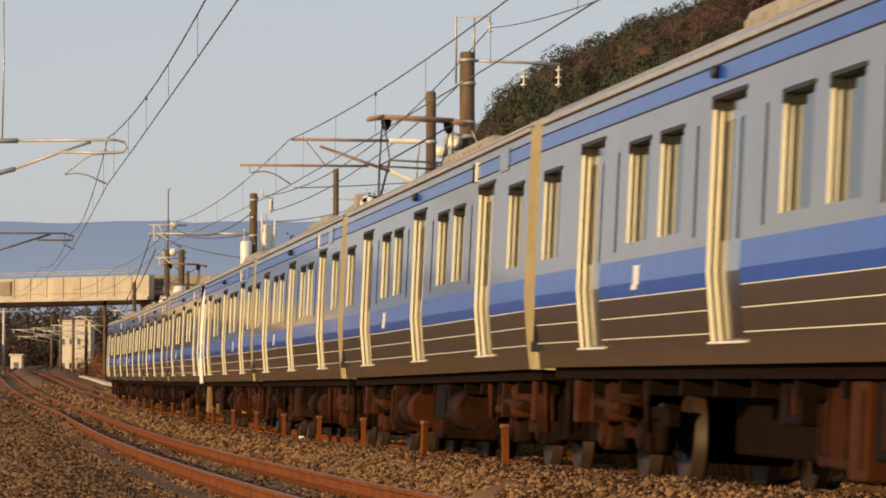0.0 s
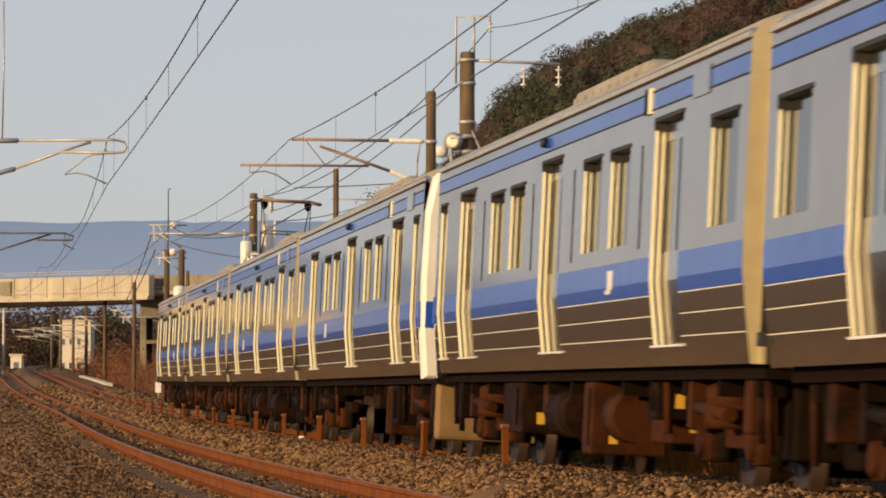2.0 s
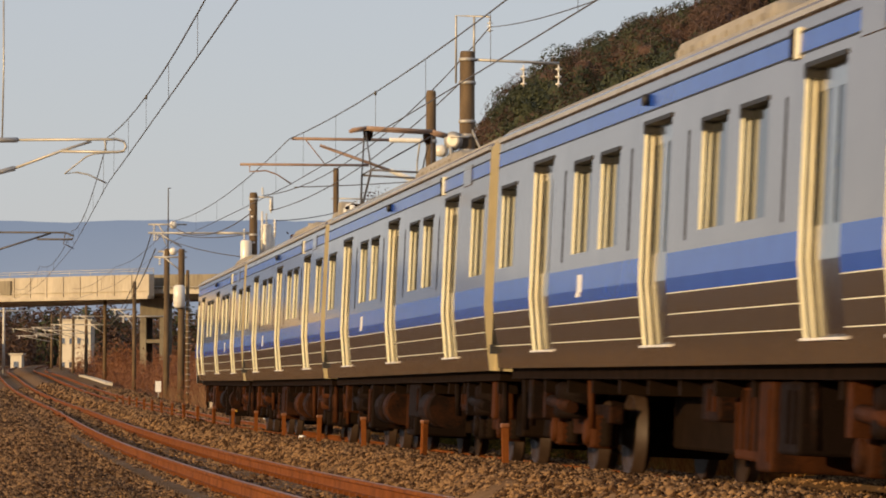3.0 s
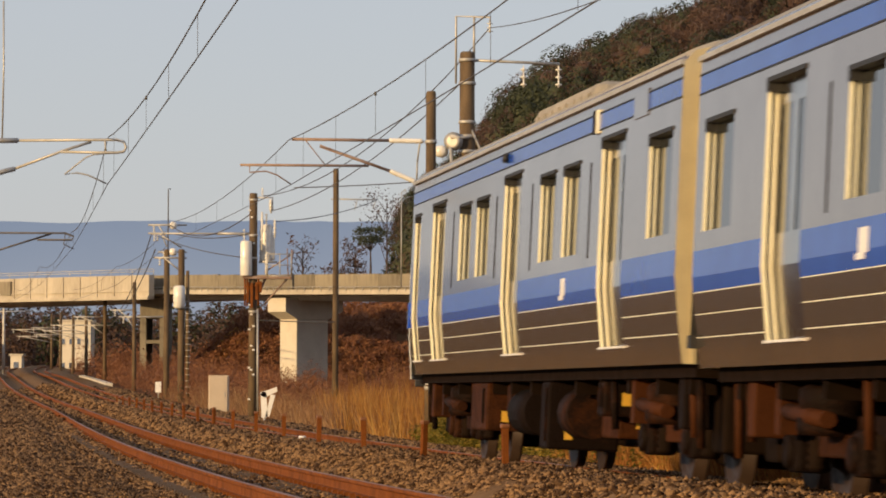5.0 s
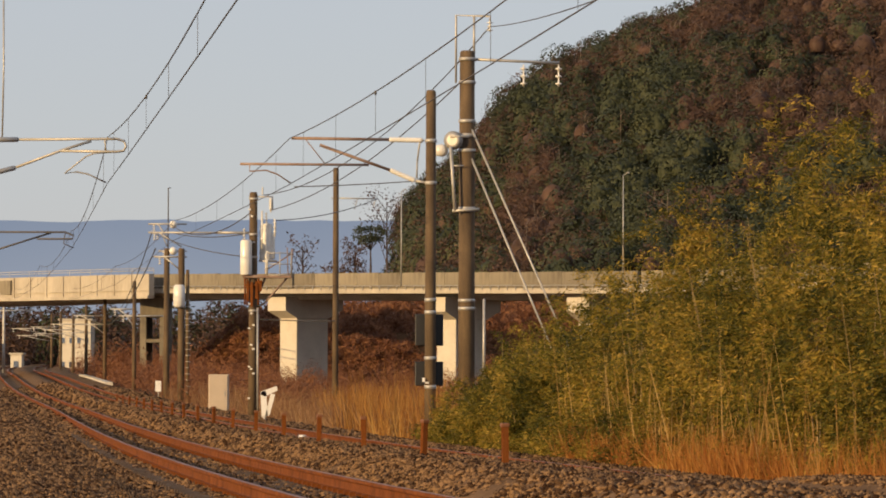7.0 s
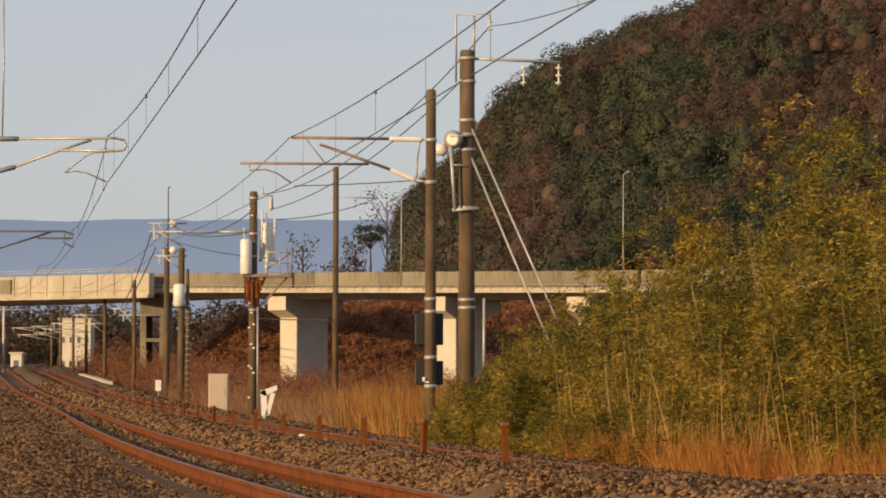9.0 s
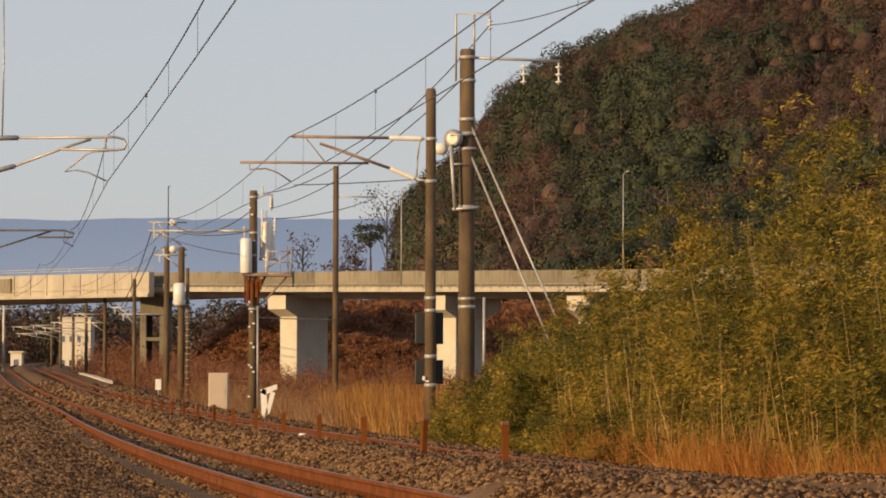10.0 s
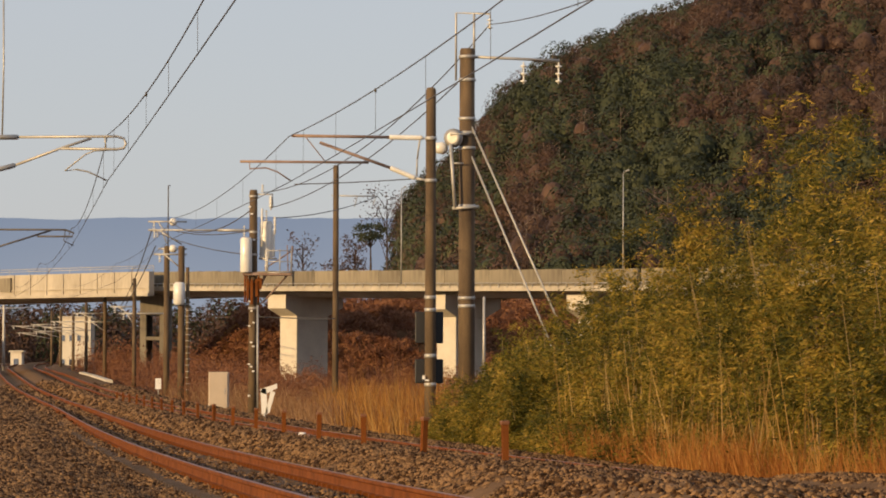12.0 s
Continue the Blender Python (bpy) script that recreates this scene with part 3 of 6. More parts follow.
def build_bogie(car, yc):
    bm = bmesh.new()
    box(bm, -0.8, 0.8, yc - 0.22, yc + 0.22, 0.42, 0.68, bevel=0.02)
    bogie = part("bogie", bm, UNDER, car, "dusty brown two-axle bogie")
    for sx in (-1, 1):
        x = sx * 0.82
        for a, b, lo, hi in ((-1.55, -0.6, 0.52, 0.70), (0.6, 1.55, 0.52, 0.70), (-0.65, 0.65, 0.40, 0.58)):
            bm = bmesh.new()
            box(bm, x - 0.07, x + 0.07, yc + a, yc + b, lo, hi, bevel=0.02)
            part("side_beam", bm, UNDER, bogie)
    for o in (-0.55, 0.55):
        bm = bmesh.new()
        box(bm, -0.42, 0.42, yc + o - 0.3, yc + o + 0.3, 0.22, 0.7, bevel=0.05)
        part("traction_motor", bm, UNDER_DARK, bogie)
    for sy in (-1, 1):
        y = yc + sy * 1.05
        for sx in (-1, 1):
            bm = bmesh.new()
            spun(bm, (sx * 0.49, y, 0.43), (sx, 0, 0), [(0, 0.45), (0.03, 0.445), (0.035, 0.43), (0.12, 0.425), (0.125, 0.36), (0.10, 0.34), (0.09, 0.16), (0.14, 0.12), (0.2, 0.1)], 28)
            part("wheel", bm, WHEEL, bogie)
            bm = bmesh.new()
            box(bm, min(sx * 0.74, sx * 1.0), max(sx * 0.74, sx * 1.0), y - 0.17, y + 0.17, 0.28, 0.60, bevel=0.04)
            spun(bm, (sx * 0.96, y, 0.43), (sx, 0, 0), [(0, 0.13), (0.08, 0.12), (0.09, 0.08)], 12)
            part("axle_box", bm, UNDER, bogie)
            for o in (-0.27, 0.27):
                bm = bmesh.new()
                spun(bm, (sx * 0.86, y + o, 0.30), (0, 0, 1), [(k * 0.03, 0.085 if k % 2 else 0.06) for k in range(10)], 10)
                part("coil_spring", bm, UNDER_DARK, bogie)
        bm = bmesh.new()
        tube(bm, (-0.5, y, 0.43), (0.5, y, 0.43), 0.08, None, 10)
        part("axle", bm, UNDER_DARK, bogie)
    for sx in (-1, 1):
        bm = bmesh.new()
        spun(bm, (sx * 0.92, yc, 0.55), (0, 0, 1), [(0, 0.24), (0.04, 0.27), (0.12, 0.27), (0.16, 0.22), (0.2, 0.26), (0.32, 0.26), (0.36, 0.2)], 16)
        part("air_spring", bm, UNDER, bogie)
        bm = bmesh.new()
        tube(bm, (sx * 1.12, yc - 0.7, 0.66), (sx * 1.12, yc + 0.7, 0.72), 0.06, None, 10)
        box(bm, min(sx * 1.05, sx * 1.18), max(sx * 1.05, sx * 1.18), yc + 0.62, yc + 0.8, 0.55, 0.95)
        part("damper", bm, UNDER, bogie)


def build_underfloor(car, seed, bare_from=9.0):
    r = random.Random(seed)
    bm = bmesh.new()
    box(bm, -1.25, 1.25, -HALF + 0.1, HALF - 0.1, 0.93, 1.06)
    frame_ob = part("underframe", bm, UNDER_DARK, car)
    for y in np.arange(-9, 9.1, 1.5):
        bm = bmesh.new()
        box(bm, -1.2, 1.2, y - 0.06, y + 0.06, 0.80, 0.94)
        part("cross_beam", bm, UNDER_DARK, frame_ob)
    # dark core added to close the see-through gap below the floor
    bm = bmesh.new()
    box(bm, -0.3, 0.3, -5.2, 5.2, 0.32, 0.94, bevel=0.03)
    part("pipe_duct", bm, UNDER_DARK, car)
    # dark blocks added to fill the underside near the car ends
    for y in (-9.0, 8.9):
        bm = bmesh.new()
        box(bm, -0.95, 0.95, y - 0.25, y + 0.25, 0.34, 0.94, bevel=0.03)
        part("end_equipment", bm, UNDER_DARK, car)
    for sx in (-1, 1):
        y = -4.7
        while y < 4.6:
            l = r.choice((0.35, 0.5, 0.7, 0.95, 1.3))
            if y + l > min(4.8, bare_from):
                break
            lo = r.choice((0.26, 0.32, 0.4, 0.5, 0.6))
            w = r.uniform(0.55, 0.8)
            xo = 1.26 - r.choice((0.0, 0.06, 0.16, 0.28))
            bm = bmesh.new()
            if r.random() < 0.24:
                tube(bm, (sx * 1.0, y, 0.62), (sx * 1.0, y + l, 0.62), 0.24, None, 16)
                nm = "air_tank"
            else:
                box(bm, min(sx * xo, sx * (xo - w)), max(sx * xo, sx * (xo - w)), y, y + l, lo, 0.92, bevel=0.025)
                nm = "equipment_box"
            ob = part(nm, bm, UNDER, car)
            if nm == "equipment_box":
                for k in range(r.choice((1, 2, 2, 3))):
                    yy = y + l * (k + 0.5) / 3
                    bm = bmesh.new()
                    box(bm, min(sx * (xo - 0.02), sx * (xo + 0.022)), max(sx * (xo - 0.02), sx * (xo + 0.022)), yy - 0.025, yy + 0.025, lo + 0.08, 0.86)
                    part("cover_rib", bm, UNDER, ob)
            if nm == "equipment_box" and r.random() < 0.35:
                bm = bmesh.new()
                box(bm, min(sx * (xo - 0.25), sx * (xo - 0.17)), max(sx * (xo - 0.25), sx * (xo - 0.17)), y - 0.012, y + 0.01, lo + 0.1, lo + 0.22)
                part("marking_plate", bm, YELLOW, ob)
            y += l + r.choice((0.12, 0.25, 0.45, 0.8))
        for y in (-9.2, -8.9, 8.8, 9.25, -4.95, 4.9):
            bm = bmesh.new()
            tube(bm, (sx * 1.15, y, 0.95), (sx * 1.12, y, r.uniform(0.35, 0.55)), 0.035, None, 8)
            part("hanging_pipe", bm, UNDER, car)
        for y in (-8.65, 8.5):
            bm = bmesh.new()
            box(bm, min(sx * 0.95, sx * 1.2), max(sx * 0.95, sx * 1.2), y - 0.12, y + 0.12, 0.52, 0.95, bevel=0.02)
            part("bracket", bm, UNDER, car)
    for s in (-1, 1):
        bm = bmesh.new()
        box(bm, -0.12, 0.12, min(s * 9.3, s * 10.0), max(s * 9.3, s * 10.0), 0.74, 1.0)
        part("coupler", bm, UNDER_DARK, car)


def build_end(car, s, cab):
    y = s * ((CAB_TAIL if s > 0 else CAB_HALF) if cab else HALF)
    if not cab:
        bm = bmesh.new()
        prof = [(-side_x(z), z) for z in (LOW, 1.25, 1.5, 1.72, 3.3, HIGH)] + [(-1.38, 3.5), (-0.9, 3.62), (0, 3.68), (0.9, 3.62), (1.38, 3.5)] + [(side_x(z), z) for z in (HIGH, 3.3, 1.72, 1.5, 1.25, LOW)]
        a = [bm.verts.new((x, y, z)) for x, z in prof]
        bm.faces.new(a)
        for x in (-1.3, 1.3):
            box(bm, x - 0.02, x + 0.02, min(y, y + s * 0.03), max(y, y + s * 0.03), LOW, 3.35)
        part("end_wall", bm, SUNLIT_END, car)
        bm = bmesh.new()
        for k in range(6):
            yy = y + s * (0.03 + 0.055 * k)
            w = 0.68 if k % 2 else 0.62
            box(bm, -w, w, min(yy, yy + s * 0.05), max(yy, yy + s * 0.05), 1.08, 3.15)
        part("gangway_bellows", bm, RUBBER, car)
        for x in (-1.22, 1.22) if s < 0 else (-1.42, 1.42):
            bm = bmesh.new()
            tube(bm, (x, y + s * 0.08, 1.22), (x, y + s * 0.08, 2.55), 0.035, None, 8)
            box(bm, x - 0.05, x + 0.05, min(y, y + s * 0.12), max(y, y + s * 0.12), 1.18, 1.28)
            part("jumper_cable", bm, RUBBER, car)
        return
    # driver's cab front: white surround, dark glass, blue belt
    outline = [(1.40, 0.98), (1.45, 1.5), (1.465, 2.2), (1.45, 3.0), (1.38, 3.42), (1.18, 3.62), (0.6, 3.72), (0.0, 3.74)]
    outline = outline + [(-x, z) for x, z in reversed(outline[:-1])]
    bm = bmesh.new()
    rings = []
    for dy, k in ((-0.06, 1.0), (0.05, 1.0), (0.10, 0.99), (0.13, 0.965)):
        rings.append([bm.verts.new((x * (1.006 if k == 1.0 else k), y + s * dy, (z - 2.2) * (1.004 if k == 1.0 else k) + 2.2)) for x, z in outline])
    for a, b in zip(rings[:-1], rings[1:]):
        for i in range(len(outline)):
            bm.faces.new((a[i], a[(i + 1) % len(outline)], b[(i + 1) % len(outline)], b[i])).smooth = False
    bm.faces.new(rings[-1])
    mask = part("cab_front", bm, WHITE, car, "white cab front with dark windscreen and blue belt")
    bm = bmesh.new()
    box(bm, -1.31, 1.31, min(y + s * 0.1, y + s * 0.145), max(y + s * 0.1, y + s * 0.145), 2.02, 3.46, bevel=0.01)
    part("windscreen", bm, GLASS, mask, "wide black windscreen panel")
    bm = bmesh.new()
    box(bm, -1.41, 1.41, min(y + s * 0.05, y + s * 0.142), max(y + s * 0.05, y + s * 0.142), 1.60, 1.92)
    box(bm, -1.482, 1.482, min(y - s * 0.05, y + s * 0.06), max(y - s * 0.05, y + s * 0.06), 1.60, 1.92)
    part("front_belt", bm, BLUE, mask)
    bm = bmesh.new()
    box(bm, -0.42, 0.42, min(y + s * 0.12, y + s * 0.18), max(y + s * 0.12, y + s * 0.18), 1.08, 3.2, bevel=0.02)
    part("front_door", bm, WHITE, mask)
    for x in (-0.95, 0.95):
        bm = bmesh.new()
        spun(bm, (x, y + s * 0.12, 1.35), (0, s, 0), [(0, 0.14), (0.05, 0.13), (0.06, 0.1)], 16)
        part("headlight", bm, GLASS, mask)
    if s < 0:
        bm = bmesh.new()
        box(bm, -1.22, 1.22, y - 0.1, y + 0.08, 0.25, 0.95, bevel=0.05)
        part("snow_plough", bm, TAN, mask, "dusty tan obstacle deflector plate")


def build_car(cab, panto, seed, mark_y, label):
    car = tagged(empty("train_carriage"), label, "train carriage", group="carriages of the train")
    for sx in (-1, 1):
        build_side(car, sx, cab)
    build_roof(car, panto, cab)
    for s in (-1, 1):
        build_end(car, s, s == cab)
        build_bogie(car, s * 6.9)
    build_underfloor(car, seed, 0.2 if cab == -1 else 9.0)
    if panto:
        build_pantograph(car)
    x = -side_x(1.7)
    bm = bmesh.new()
    box(bm, x - 0.006, x, mark_y - 0.05, mark_y + 0.2, 1.66, 1.70)
    box(bm, x - 0.006, x, mark_y - 0.14, mark_y + 0.12, 1.70, 1.86)
    part("white_mark", bm, WHITE, car)
    bm = bmesh.new()
    box(bm, -side_x(3.2) - 0.02, -side_x(3.2), -5.52, -5.40, 3.10, 3.31)
    part("destination_plate", bm, SUNLIT_CREAM, car)
    bm = bmesh.new()
    box(bm, -side_x(3.2) - 0.025, -side_x(3.2), -5.40, -5.26, 3.10, 3.31)
    part("door_lamp_housing", bm, UNDER_DARK, car)
    bm = bmesh.new()
    box(bm, -side_x(3.2) - 0.012, -side_x(3.2), -8.1, -7.4, 3.09, 3.31)
    part("number_panel", bm, STEEL, car, "plain grey panel set in the upper blue belt")
    bm = bmesh.new()
    spun(bm, (-side_x(3.2), 0.5, 3.22), (-1, 0, 0), [(0, 0.05), (0.05, 0.05), (0.06, 0.03)], 10)
    part("side_lamp", bm, RUBBER, car)
    return car


S0, SPEED = 39.5235, 25.5556
L_STD = "stainless commuter carriage with blue belts and sunlit door frames"
mid_a = build_car(0, False, 11, 3.8, L_STD)
mid_b = build_car(0, True, 12, 3.8, "stainless commuter carriage with blue belts and raised pantograph")
cab_near = build_car(-1, False, 13, 3.8, "stainless driving carriage with white cab front and blue belts")
cab_far = build_car(1, False, 14, -3.7, "stainless driving carriage with white cab end and blue belts")
CARS = {-1: cab_near, 0: mid_a, 1: mid_b, 2: cab_far}
for k in (-1, 0, 1, 2):
    CARS[k + 4] = copy_thing(CARS[k], Matrix.Identity(4))


# ---------------------------------------------------------------- hedge, grass and woods
def ground_at(x, y):
    p = left_line(y)
    return ground_z(y, x - p[0])


def sprays(feet, tops, lower=0.04, wide=0.68, nodes=18, leaves=31):
    """Leaves of many culms: at each node a drooping spray that ends in a tuft of slender leaves."""
    places, ways, sizes = [], [], []
    for foot, top in zip(feet, tops):
        stem = top - foot
        h = stem[2]
        f = lower + (1 - lower) * rng.random(nodes) ** 0.8
        a = rng.uniform(0, 2 * math.pi, nodes)
        reach = wide * rng.uniform(0.35, 1.0, nodes) * np.sin(np.clip(1.06 - f, 0.12, 1) ** 0.75 * math.pi * 0.62)
        start = foot + stem * f[:, None] * np.stack([f, f, np.ones(nodes)], 1)
        way = np.stack([np.cos(a), np.sin(a), rng.uniform(0.15, 0.9, nodes)], 1)
        for p, w, l in zip(start, way, reach):
            k = rng.random((leaves, 1)) ** 0.6
            q = p + w * l * k + np.array((0, 0, -0.5)) * l * k * k + rng.normal(0, 0.045, (leaves, 3))
            places.append(q)
            ways.append(w * np.array((1, 1, 0.3)) + rng.normal(0, 0.55, (leaves, 3)) - np.array((0, 0, 0.35)))
            sizes.append(rng.uniform(0.024, 0.054, leaves))
    return np.concatenate(places), np.concatenate(ways), np.concatenate(sizes)


def slender(c, d, s, aspect):
    """Slender leaves at c that point along d."""
    d = d / np.linalg.norm(d, axis=1)[:, None]
    e = np.cross(d, rng.normal(size=d.shape))
    e /= np.linalg.norm(e, axis=1)[:, None]
    s = s[:, None]
    return np.stack([c - d * s, c + e * s * aspect, c + d * s, c - e * s * aspect], 1).reshape(-1, 3)


def build_bamboo():
    hs = ((36, 4.4), (45, 4.2), (48, 4.3), (50.4, 4.7), (52.9, 4.0), (55.5, 3.6), (57.4, 3.7), (58.4, 4.4), (59.6, 3.6), (61.5, 3.3), (64, 3.2), (65.4, 3.7), (66.6, 3.3), (70, 3.2), (74, 2.9), (80, 2.3), (84, 1.4), (87, 0.8))
    hy, hh = [h[0] for h in hs], [h[1] for h in hs]
    feet, tops = [], []
    bm = bmesh.new()
    plants = []
    for i in range(1500):
        y = 37 + 49 * rng.random() ** 1.1
        u = 6.45 + 2.8 * rng.random() ** 1.5 * (1 if y < 70 else 0.6)
        clump = noise.noise((y * 0.5, u * 0.7, 3.0))
        h = float(np.interp(y, hy, hh)) * (0.55 + 0.45 * smooth(6.3, 7.6, u)) * rng.uniform(0.68, 1.02) * (1 + 0.28 * clump)
        plants.append((y, u, h))
    # low skirt along the ballast
    for i in range(260):
        y = rng.uniform(54, 77)
        plants.append((y, rng.uniform(6.2, 6.6), rng.uniform(0.35, 1.0)))
    # tall plumes that rise over the rest
    for y, h, n in ((50.4, 5.3, 16), (52.0, 4.3, 8), (54.0, 4.3, 8), (58.4, 5.0, 20), (59.3, 4.1, 6), (62.3, 3.6, 6), (65.4, 4.4, 16), (47.0, 5.0, 14), (48.6, 4.8, 12)):
        for i in range(n):
            plants.append((y + rng.normal(0, 0.28), 7.5 + rng.normal(0, 0.18), h * rng.uniform(0.72, 1.0)))
    for y, u, h in plants:
        foot = np.array(spot(y, u, bed(y, u)))
        top = foot + np.array((rng.normal(0, 0.09) * h, rng.normal(0, 0.09) * h, h))
        feet.append(foot)
        tops.append(top)
        if rng.random() < 0.07:
            mid = foot + (top - foot) * np.array((0.3, 0.3, 0.55))
            tube(bm, foot, mid, 0.010, 0.008, 4, caps=False)
            tube(bm, mid, top, 0.008, 0.004, 4, caps=False)
    c, d, s = sprays(feet, tops)
    hollow = np.array([noise.noise((q[0] * 1.1, q[1] * 0.55, q[2] * 1.3)) + 0.5 * noise.noise((q[0] * 3, q[1] * 1.5, q[2] * 3)) for q in c])
    keep = hollow + rng.normal(0, 0.1, len(c)) > -0.10
    v = slender(c[keep], d[keep], s[keep], 0.24)
    ob = soup("bamboo_thicket", v, np.arange(len(v)).reshape(-1, 4), LEAF_BAMBOO)
    tagged(ob, "yellow-green dwarf bamboo thicket in low evening sun", "bamboo", kind="stuff")
    tagged(part("bamboo_stems", bm, mat("dry_culm", (0.34, 0.25, 0.10), (0.2, 0.13, 0.05), rough=0.6)), "thin tan bamboo stems inside the thicket", "bamboo", kind="stuff")


def scatter_blades(name, n, y0, y1, u0, u1, h0, h1, w, material, label, lean=0.2, power=1.0, patch=0.0):
    feet, hs = [], []
    while len(feet) < n:
        y = y0 + (y1 - y0) * rng.random() ** power
        u = u0 + (u1 - u0) * rng.random()
        k = noise.noise((y * 0.12, u * 0.3, 5.0))
        if patch and k < -0.25 + patch * rng.random() - 0.2:
            continue
        p = spot(y, u)
        feet.append((p.x, p.y, ground_z(y, u) - 0.03))
        hs.append(rng.uniform(h0, h1) * (0.75 + 0.5 * (k + 0.4)))
    v, f = blades(np.array(feet), np.clip(np.array(hs), 0.1, None), rng.uniform(0.5, 1, n) * w, lean)
    tagged(soup(name, v, f, material), label, "grass", kind="stuff")


def bushes(name, rows, material, label, leaf, per, aspect=0.3, category="shrub", crown=False, loose=0.24):
    """Rows of (x, y, foot height, radius, height): clumps of small leaves or twigs; a crown has lobes round a dense heart."""
    cs, ss, out, hearts = [], [], [], []
    turn, rise = np.meshgrid(np.arange(8) * math.pi / 4, np.linspace(-0.5, 1.5, 6))
    heart = np.stack([np.cos(turn) * np.cos(rise), np.sin(turn) * np.cos(rise), np.sin(rise)], 2).reshape(-1, 3)
    quad = np.array([(i * 8 + j, i * 8 + (j + 1) % 8, i * 8 + 8 + (j + 1) % 8, i * 8 + 8 + j) for i in range(5) for j in range(8)])
    for x, y, z, r, h in rows:
        d = rng.normal(size=(per, 3))
        d /= np.linalg.norm(d, axis=1)[:, None]
        d[:, 2] = np.abs(d[:, 2]) if not crown else np.where(d[:, 2] < -0.35, -d[:, 2], d[:, 2])
        size = np.array((r, r, h))
        if crown:
            # several rounded lobes over the crown
            lobes = rng.normal(size=(9, 3))
            lobes /= np.linalg.norm(lobes, axis=1)[:, None]
            lobes[:, 2] = np.abs(lobes[:, 2])
            near = np.max(d @ lobes.T, axis=1)[:, None]
            pick = lobes[np.argmax(d @ lobes.T, axis=1)]
            k = (0.74 + 0.34 * np.clip((near - 0.55) / 0.45, 0, 1)) * rng.uniform(0.92, 1.04, (per, 1))
            out.append(d * 0.5 + (d - pick * 0.75) + rng.normal(0, loose, (per, 3)))
            cs.append(np.array((x, y, z)) + d * k * size)
            hearts.append(np.array((x, y, z)) + heart * size * 0.5)
        else:
            k = rng.uniform(0.55, 1.05, per)[:, None]
            lump = 1 + 0.25 * np.sin(d[:, :1] * 5 + x) * np.cos(d[:, 2:] * 4 + y)
            cs.append(np.array((x, y, z)) + d * k * lump * size)
        ss.append(rng.uniform(0.6, 1.3, per) * leaf)
    v, f = leaf_quads(np.concatenate(cs), np.concatenate(ss), aspect=aspect, outward=np.concatenate(out) if crown else None)
    if crown:
        base = len(v) + len(heart) * np.arange(len(hearts))
        v = np.concatenate([v] + hearts)
        f = np.concatenate([f, (quad[None] + base[:, None, None]).reshape(-1, 4)])
    tagged(soup(name, v, f, material), label, category, kind="stuff")


build_bamboo()
scatter_blades("dry_reeds", 6000, 38, 63, 5.9, 6.55, 0.15, 0.75, 0.009, RED_REED, "tan dry reeds along the foot of the thicket", 0.3, 1.3, 0.9)
scatter_blades("tall_reed_stalks", 230, 43, 64, 6.1, 6.6, 0.8, 2.2, 0.013, PALE_REED, "tall pale dead reed stalks before the bamboo", 0.16, 1.0, 0.8)
scatter_blades("withered_grass", 60000, 78, 215, 6.9, 26, 0.3, 1.25, 0.022, FIELD_GRASS, "withered orange-brown grass covering the field", 0.42, 1.2, 0.5)
scatter_blades("pampas_grass", 1900, 84, 112, 6.5, 9.5, 1.1, 2.0, 0.018, DRY_GRASS, "pale golden pampas grass beside the poles", 0.2)
scatter_blades("pampas_tuft", 700, 128, 145, 8.4, 10.5, 0.9, 1.7, 0.03, DRY_GRASS, "pale golden tuft of tall grass in the field", 0.2)
rows = []
for i in range(520):
    y = rng.uniform(100, 290)
    u = rng.uniform(8.5, 34)
    p = spot(y, u)
    rows.append((p.x, p.y, ground_z(y, u), rng.uniform(0.5, 1.3), rng.uniform(0.5, 1.0) * (1.0 + y / 200)))
for i in range(120):
    y = rng.uniform(190, 330)
    u = rng.uniform(7.2, 12)
    p = spot(y, u)
    rows.append((p.x, p.y, ground_z(y, u), rng.uniform(0.8, 1.6), rng.uniform(1.0, 2.4)))
bushes("dead_brushwood", rows, DRY_SHRUB, "reddish brown leafless brushwood in the field", 0.13, 260, 0.13)


def mound_top(x):
    return float(np.interp(x, MOUND_X, MOUND_Z))


MOUND_X = (-40.0, -21.0, -18.872, -16.937, -14.788, -7.91, -1.032, 9.285, 22.182, 45.0)
MOUND_Z = (-1.2, -1.2, 0.6, 2.6, 4.6, 5.2, 5.3, 5.2, 5.5, 3.0)


